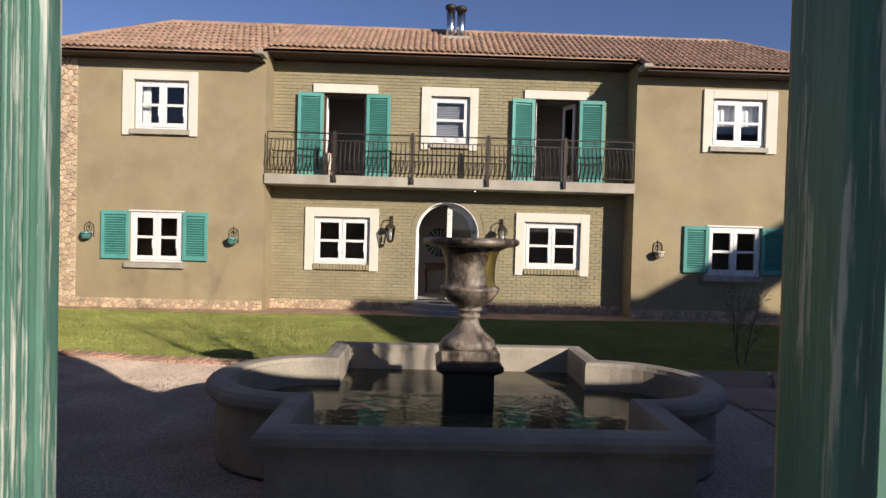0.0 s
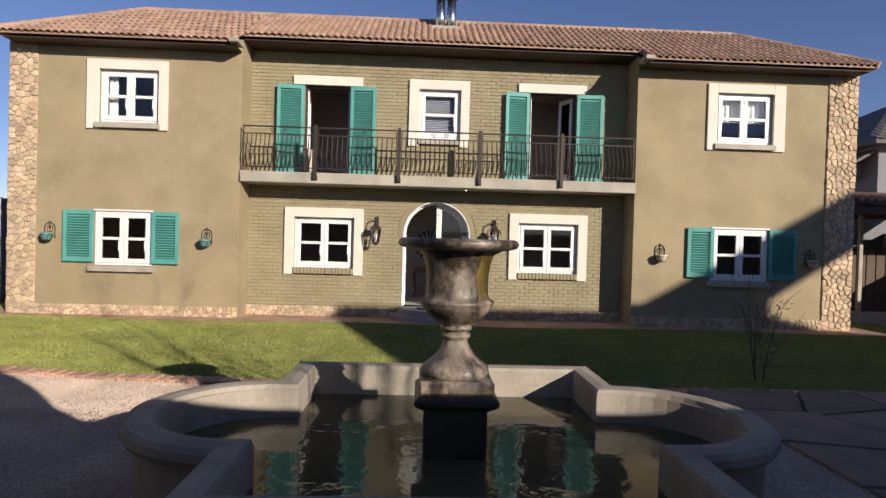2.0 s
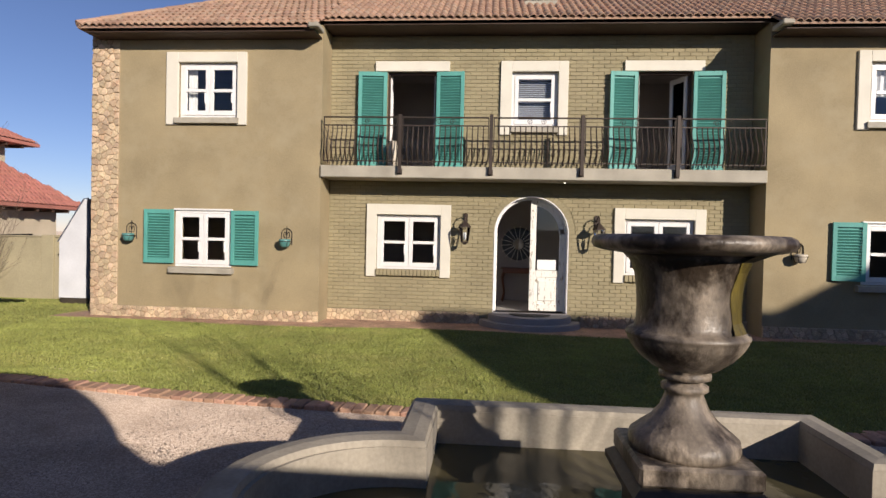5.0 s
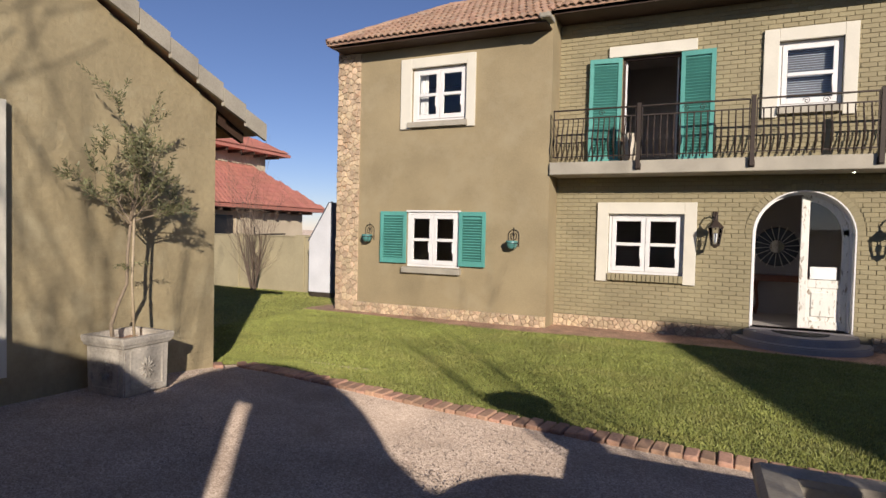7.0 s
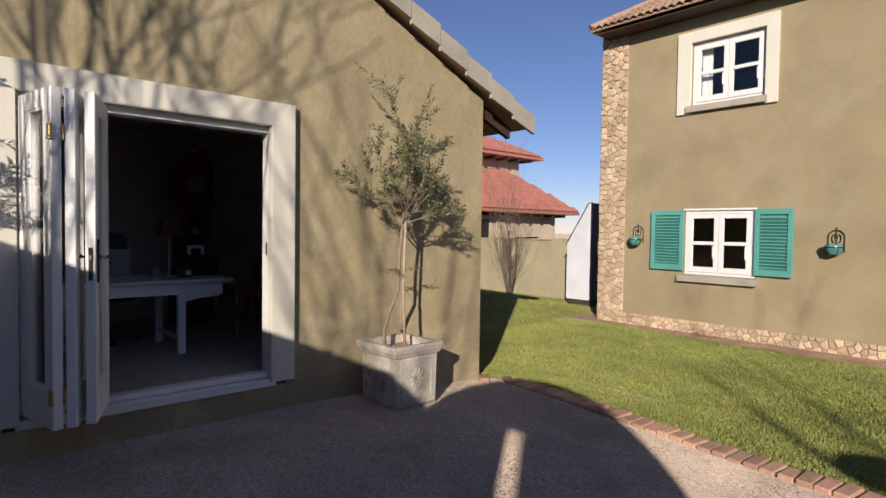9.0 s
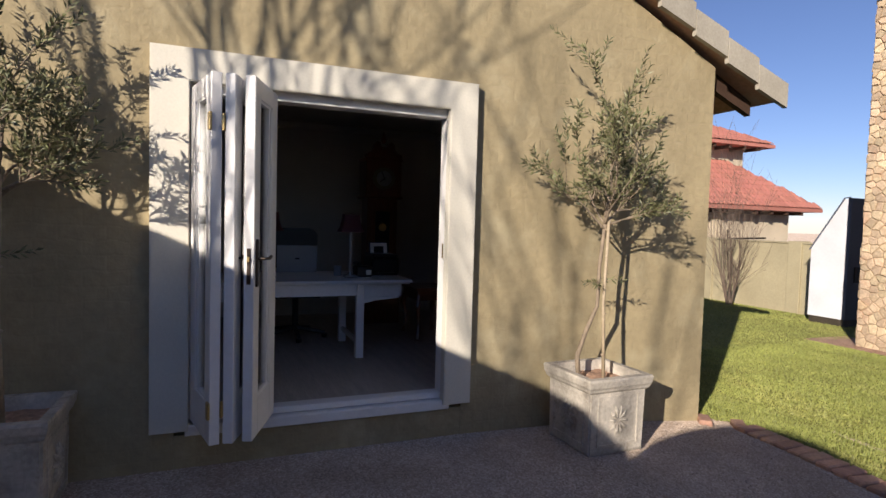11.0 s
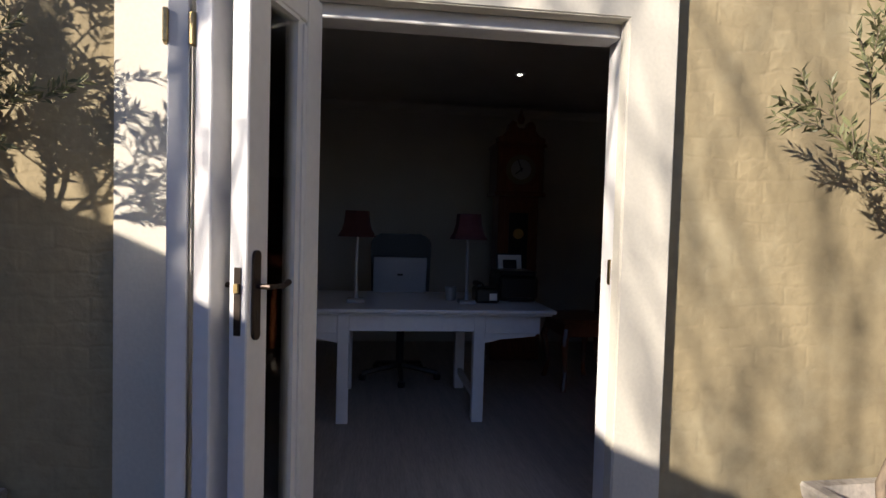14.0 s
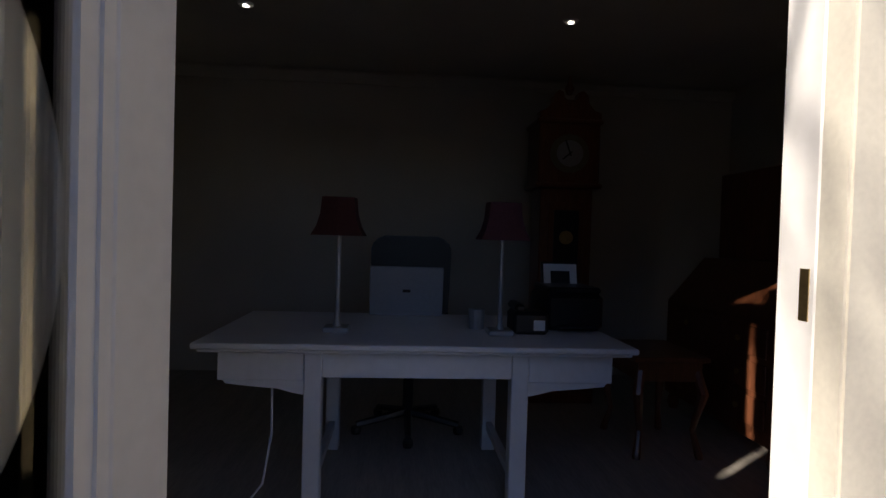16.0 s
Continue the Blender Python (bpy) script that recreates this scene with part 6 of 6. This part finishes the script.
for i in range(6):
    part("verandah_slat", boxes((-18.95, -18.91, 20.6 + 0.16 * i, 20.68 + 0.16 * i, 0.9, 2.0)), M_nhwall, nb)
part("wall_bracket", tube(bmesh.new(), [(-18.98, 21.75, 1.55), (-18.98, 21.75, 1.20), (-18.3, 21.9, 1.24), (-18.3, 22.9, 1.26)], 0.035, 6), M_iron, nb, "dark iron wall bracket")


def bare_shrub(at, height, n, spread, seed, name, label, material=M_bark, r0=0.018):
    random.seed(seed)
    t = thing(name, label, "tree", at)
    bm = bmesh.new()

    def twig(p, d, L, r, depth):
        pts, rad, q = [p], [r], p.copy()
        for i in range(5):
            d = (d + Vector((random.uniform(-1, 1), random.uniform(-1, 1), random.uniform(-0.2, 0.7))) * 0.13).normalized()
            q = q + d * L / 5
            pts.append(q.copy())
            rad.append(max(0.0022, r * (1 - 0.17 * (i + 1))))
        tube(bm, pts, rad, 5)
        if depth:
            for k in range(3 + depth):
                i = random.randint(1, 5)
                nd = (d + Vector((random.uniform(-1, 1), random.uniform(-1, 1), random.uniform(-0.1, 0.8))) * 0.75).normalized()
                twig(pts[i], nd, L * random.uniform(0.4, 0.7), rad[i] * 0.62, depth - 1)

    for k in range(n):
        a = random.uniform(0, 6.283)
        d = Vector((spread * math.cos(a), spread * math.sin(a), 1))
        twig(Vector((0.06 * math.cos(a), 0.06 * math.sin(a), 0)), d, height * random.uniform(0.6, 1.0), r0 * random.uniform(0.6, 1), 2)
    part("crown", bm, material, t)
    return t


bare_shrub((-13.2, 15.4, -0.27), 2.4, 14, 0.16, 21, "bare_shrub", "leafless many-stemmed shrub by the garden wall", M_darkbark)
rb = bare_shrub((4.17, 8.45, -0.27), 1.25, 3, 0.20, 33, "rose_bush", "spindly nearly leafless rose bush in the lawn", M_darkbark, 0.013)
sp = [(Vector((random.uniform(-0.28, 0.32), random.uniform(-0.2, 0.2), random.uniform(0.35, 1.15))), Vector((random.uniform(-1, 1), random.uniform(-1, 1), 0.3))) for _ in range(110)]
leaf_mesh("leaves", sp, M_leaf, rb, 0.085)


# tall leafless tree outside the gate, whose branches throw shadows on the cottage
def tall_tree(at, seed, height, stems, twigs=2, thick=0.05):
    random.seed(seed)
    t = thing("leafless_tree", "tall leafless tree standing outside the gate wall", "tree", at)
    bm = bmesh.new()

    def limb(p, d, L, r, depth):
        pts, rad, q = [p], [r], p.copy()
        for i in range(6):
            d = (d + Vector((random.uniform(-1, 1), random.uniform(-1, 1), random.uniform(0.0, 0.6))) * 0.10).normalized()
            q = q + d * L / 6
            pts.append(q.copy())
            rad.append(max(0.006, r * (1 - 0.12 * (i + 1))))
        tube(bm, pts, rad, 6)
        if depth:
            for k in range(3):
                i = random.randint(2, 5)
                nd = (d + Vector((random.uniform(-1, 1), random.uniform(-1, 1), random.uniform(0.0, 0.5))) * 0.42).normalized()
                limb(pts[i], nd, L * random.uniform(0.45, 0.65), rad[i] * 0.55, depth - 1)

    for k in range(stems):
        a = random.uniform(0, 6.283)
        s = 0.03 + 0.10 * k / max(1, stems - 1)
        limb(Vector((0.3 * s * math.cos(a), 0.3 * s * math.sin(a), 0)), Vector((s * math.cos(a), s * math.sin(a), 1)), height * random.uniform(0.7, 1.0), thick if k == 0 else thick * 0.62, twigs)
    part("crown", bm, M_darkbark, t)
    return t


tall_tree((-3.95, 0.78, -0.08), 4, 6.2, 8, 2, 0.042)
tall_tree((-0.75, -1.3, -0.08), 9, 5.4, 5, 2, 0.022)
tall_tree((4.0, -0.5, -0.08), 17, 4.7, 5)

# unseen roofed house across the lane behind the gate, added to shade the right of the lawn
lane = thing("lane_house", "unseen hip-roofed house across the lane, added for its shadow", "house", (0, 0, 0))
part("wall", boxes((10.4, 21.0, -6.0, -0.2, -0.3, 4.4)), M_nhwall, lane)
bm = bmesh.new()
pts_l = [(9.65, 0.3, 4.45), (22.0, 0.3, 4.45), (22.0, -6.3, 4.45), (9.65, -6.3, 4.45)]
c = [bm.verts.new(p) for p in pts_l]
e, f = bm.verts.new((11.3, -3.0, 7.30)), bm.verts.new((19.6, -3.0, 7.30))
bm.faces.new((c[0], c[1], f, e)); bm.faces.new((c[1], c[2], f)); bm.faces.new((c[2], c[3], e, f)); bm.faces.new((c[3], c[0], e))
bm.faces.new(c[::-1])
part("roof", bm, M_darktile, lane)
# added blocker, outlined to drop the sloping shadow band on the right wing
part("tall_gable", prism(bmesh.new(), [(16.8, 4.3), (20.3, 4.3), (20.3, 7.42), (24.5, 10.1), (24.5, 11.28), (16.8, 6.93)], -3.4, -3.0), M_nhwall, lane)

# carport and dark house on the far side
cp = thing("carport", "tiled carport on posts with a brown slatted screen behind", "carport", (0, 0, 0))
part("roof", prism(bmesh.new(), [(13.3, 2.68), (18.5, 3.3), (18.5, 3.2), (13.3, 2.58)], 9.20, 15.0, "x"), M_beam, cp, "dark timber underside")
roll = part("roof_tile", tube(bmesh.new(), [(0, 13.26, 2.70), (0, 18.4, 3.32)], 0.065, 8), M_rooftile, cp)
roll.matrix_basis = pose(9.30, 0, 0)
for i in range(1, 28):
    again(roll, pose(9.30 + 0.2 * i, 0, 0))
part("beam", boxes((9.22, 15.0, 13.42, 13.54, 2.36, 2.58)), M_beam, cp)
for y in (15.0, 16.6):
    part("rafter", boxes((9.22, 15.0, y - 0.04, y + 0.04, 2.45, 2.62)), M_beam, cp)
for x in (10.67, 13.6):
    part("post", boxes((x - 0.045, x + 0.045, 14.96, 15.04, 0.01, 2.45)), M_concrete, cp)
part("low_wall", boxes((9.22, 15.0, 14.85, 15.15, -0.3, 0.01), bevel=0.01), M_concrete, cp)
scr = part("screen", boxes((9.22, 15.0, 15.60, 15.66, -0.3, 1.66)), M_carpanel, cp, "brown slatted timber screen")
for i in range(22):
    part("slat", boxes((9.24 + 0.26 * i, 9.47 + 0.26 * i, 15.575, 15.598, -0.28, 1.64), bevel=0.004), M_carpanel, scr)
part("back_wall", boxes((9.2, 15.0, 18.3, 18.5, -0.3, 3.1)), M_shade_wall, cp)
dn = thing("dark_roofed_house", "grey-roofed two-storey house beyond the carport", "house", (0, 0, 0))
part("wall", boxes((14.25, 24, 18.9, 28, -0.4, 5.0)), M_shade_wall, dn)
dr2 = part("roof", hip_roof(bmesh.new(), 13.75, 25, 18.4, 28.6, 5.05, 2.6), M_darktile, dn, "grey tiled hip roof")
tiled_front(13.75, 25.0, 18.36, 5.06, 5.1, 2.6, M_darktile, dr2, 5.1, 5.1)
part("wing_wall", boxes((13.5, 14.24, 19.6, 24, 3.95, 4.45)), M_shade_wall, dn)
part("wing_roof", prism(bmesh.new(), [(13.4, 4.36), (14.24, 4.85), (14.24, 4.75), (13.4, 4.26)], 19.0, 24.2, "y"), M_darktile, dn, "low grey tiled side roof")
part("wing_post", boxes((13.52, 13.62, 19.62, 19.72, -0.4, 3.95)), M_shade_wall, dn)
part("window", boxes((15.2, 16.6, 18.85, 18.92, 3.2, 4.4)), M_black, dn)


# ---- stones of the corners and the plinth ----
def cells(points, x0, x1, z0, z1, gap):
    """Irregular stone outlines that fill a rectangle, with mortar gaps."""
    out = []
    P = np.array(points)
    for i, p in enumerate(points):
        poly = [(x0, z0), (x1, z0), (x1, z1), (x0, z1)]
        d = np.hypot(P[:, 0] - p[0], P[:, 1] - p[1])
        for j in np.argsort(d)[1:16]:
            q = points[j]
            nx, nz = q[0] - p[0], q[1] - p[1]
            L = math.hypot(nx, nz)
            if L < 1e-6:
                continue
            nx, nz = nx / L, nz / L
            lim = L / 2 - gap / 2
            res = []
            for k in range(len(poly)):
                a, b = poly[k - 1], poly[k]
                da, db = (a[0] - p[0]) * nx + (a[1] - p[1]) * nz - lim, (b[0] - p[0]) * nx + (b[1] - p[1]) * nz - lim
                if (da < 0) != (db < 0):
                    t = da / (da - db)
                    res.append((a[0] + t * (b[0] - a[0]), a[1] + t * (b[1] - a[1])))
                if db <= 0:
                    res.append(b)
            poly = res
            if len(poly) < 3:
                break
        if len(poly) >= 3:
            out.append((p, poly))
    return out


def rubble(parent, x0, x1, z0, z1, y, size, axis="y", seed=1):
    """Separate stones with chamfered, uneven faces, laid over the face of a wall (towards -y, or -x / +x)."""
    r = np.random.default_rng(seed)
    pts, tries = [], 0
    while tries < 40 * (x1 - x0) * (z1 - z0) / size ** 2 + 60:
        tries += 1
        q = (r.uniform(x0 + 0.02, x1 - 0.02), r.uniform(z0 + 0.01, z1 - 0.01))
        near = size * r.uniform(0.55, 1.0)
        if all((q[0] - a) ** 2 + (q[1] - c) ** 2 > near ** 2 for a, c in pts):
            pts.append(q)
    for p, poly in cells(pts, x0, x1, z0, z1, 0.009):
        c = np.mean(poly, 0)
        out = r.uniform(0.012, 0.035)
        bm = bmesh.new()

        def put(q, k, d):
            u, w = c[0] + (q[0] - c[0]) * k, c[1] + (q[1] - c[1]) * k
            return bm.verts.new((u - c[0], -d, w - c[1]) if axis == "y" else ((d if axis == "+x" else -d), u - c[0], w - c[1]))
        a = [put(q, 1.0, -0.02) for q in poly]
        b = [put(q, 0.97, out * 0.55) for q in poly]
        t = [put(q, 0.80, out + r.uniform(-0.004, 0.004)) for q in poly]
        n = len(poly)
        for i in range(n):
            j = (i + 1) % n
            bm.faces.new((a[i], a[j], b[j], b[i]))
            bm.faces.new((b[i], b[j], t[j], t[i]))
        bm.faces.new(t)
        bmesh.ops.recalc_face_normals(bm, faces=bm.faces[:])
        ob = part("stone", bm, M_stone, parent)
        ob.location = (c[0], y, c[1]) if axis == "y" else (y, c[0], c[1])


for nm, a, b, sd in (("l", X0, SP0, 2), ("r", SP1, X1, 3)):
    cs = thing("stone_corner", "corner of the house faced with honey sandstone rubble", "wall", kind="structure")
    part("backing", boxes((a, b, FY - 0.015, FY + 0.30, GZ, TOP - 0.02)), M_joint, cs, "lime mortar behind the stones")
    rubble(cs, a, b, GZ, TOP - 0.1, FY - 0.015, 0.15, "y", sd)
    if nm == "l":
        rubble(cs, FY - 0.01, FY + 0.30, GZ, TOP - 0.1, X0, 0.135, "x", 8)
for a, b, y, sd in ((SP0, CX0, FY, 4), (CX0, -1.02, BY, 5), (1.02, CX1, BY, 6), (CX1, SP1, FY, 7)):
    pl = thing("stone_plinth", "low plinth of sandstone rubble along the wall foot", "plinth", kind="structure")
    part("backing", boxes((a + 0.002, b - 0.002, y - 0.03, y - 0.002, GZ, -0.035)), M_joint, pl)
    rubble(pl, a, b, GZ, -0.03, y - 0.03, 0.125, "y", sd)

# ---- bricks of the middle wall ----
BL, BH, BJ = 0.215, 0.070, 0.008
bricks = thing("brick_wall", "painted olive brickwork with raked joints", "wall", kind="structure")
block = []
for h in (*MIDW.values(), *FRENCH):
    block.append(h)
meshes, loose_v, loose_f, made = {}, [], [], 0


def brick_data(w):
    """A brick with a softened face."""
    h, d, e = BH, 0.018, 0.005
    v = [(0, d, 0), (w, d, 0), (w, d, h), (0, d, h), (0, e, 0), (w, e, 0), (w, e, h), (0, e, h), (e, 0, e), (w - e, 0, e), (w - e, 0, h - e), (e, 0, h - e)]
    f = [(8, 9, 10, 11)] + [(4 + i, 4 + (i + 1) % 4, 8 + (i + 1) % 4, 8 + i) for i in range(4)] + [(i, (i + 1) % 4, 4 + (i + 1) % 4, 4 + i) for i in range(4)]
    return v, f


row, z = 0, -0.02
while z + BH < TOP - 0.02:
    segs = [(CX0, CX1)]
    for a, b, c, d in block:
        if z + BH > c and z < d:
            segs = [s for p, q in segs for s in ((p, min(q, a)), (max(p, b), q)) if s[1] - s[0] > 0.03]
    if z < SPRING + ARC_R + 0.125 and z + BH > 0.0:
        zz = max(z, SPRING)
        half = ARC_R + 0.005 if z + BH <= SPRING else math.sqrt(max(0.0, (ARC_R + 0.125) ** 2 - (zz - SPRING) ** 2))
        if half > 0.02:
            segs = [s for p, q in segs for s in ((p, min(q, ARC_X - half)), (max(p, ARC_X + half), q)) if s[1] - s[0] > 0.03]
    off = (BL + BJ) / 2 if row % 2 else 0
    for p, q in segs:
        i = math.floor((p - CX0 + off) / (BL + BJ))
        x = CX0 - off + i * (BL + BJ)
        while x < q:
            a, b = max(x, p), min(x + BL, q)
            if b - a > 0.03:
                w = round(b - a, 3)
                y = BY + 0.003 + rng.uniform(-0.004, 0.004)
                if made < 300 and 0.0 < z < 2.3 and -1.75 < a < 1.75:
                    if w not in meshes:
                        me = bpy.data.meshes.new("brick")
                        me.from_pydata(*[brick_data(w)[0], [], brick_data(w)[1]])
                        me.materials.append(M_brick)
                        meshes[w] = me
                    o = new("brick", meshes[w])
                    o.parent, o.location = bricks, (a, y, z)
                    made += 1
                else:
                    v, f = brick_data(w)
                    base = len(loose_v)
                    loose_v += [(a + k[0], y + k[1], z + k[2]) for k in v]
                    loose_f += [tuple(base + k for k in g) for g in f]
            x += BL + BJ
    z += BH + BJ
    row += 1
tagged(sheet_mesh("bricks", loose_v, loose_f, M_brick, bricks), kind="stuff")

# bricks on end round the arch
for i in range(31):
    a0, a1 = math.pi * i / 31 + 0.006, math.pi * (i + 1) / 31 - 0.006
    q = [(ARC_X + r * math.cos(a), SPRING + r * math.sin(a)) for r, a in ((ARC_R + 0.002, a0), (ARC_R + 0.115, a0), (ARC_R + 0.115, a1), (ARC_R + 0.002, a1))]
    part("arch_brick", prism(bmesh.new(), q, BY - 0.004 + rng.uniform(-0.003, 0.003), BY + 0.009), M_brick, bricks)

# ---- flagstones beside the pool ----
paving = thing("flagstone_paving", "irregular grey flagstones set in the gravel beside the pool", "paving", kind="structure")
r5 = np.random.default_rng(12)
pts = [(2.6 + (i + 0.5 + r5.uniform(-0.3, 0.3)) * 0.95, 3.2 + (j + 0.5 + r5.uniform(-0.3, 0.3)) * 0.8) for i in range(7) for j in range(5)]
for p, poly in cells(pts, 2.6, 9.2, 3.2, 7.2, 0.05):
    bm = bmesh.new()
    prism(bm, poly, -0.08, -0.028 + r5.uniform(-0.006, 0.006), "z")
    part("flagstone", bm, M_flag, paving)
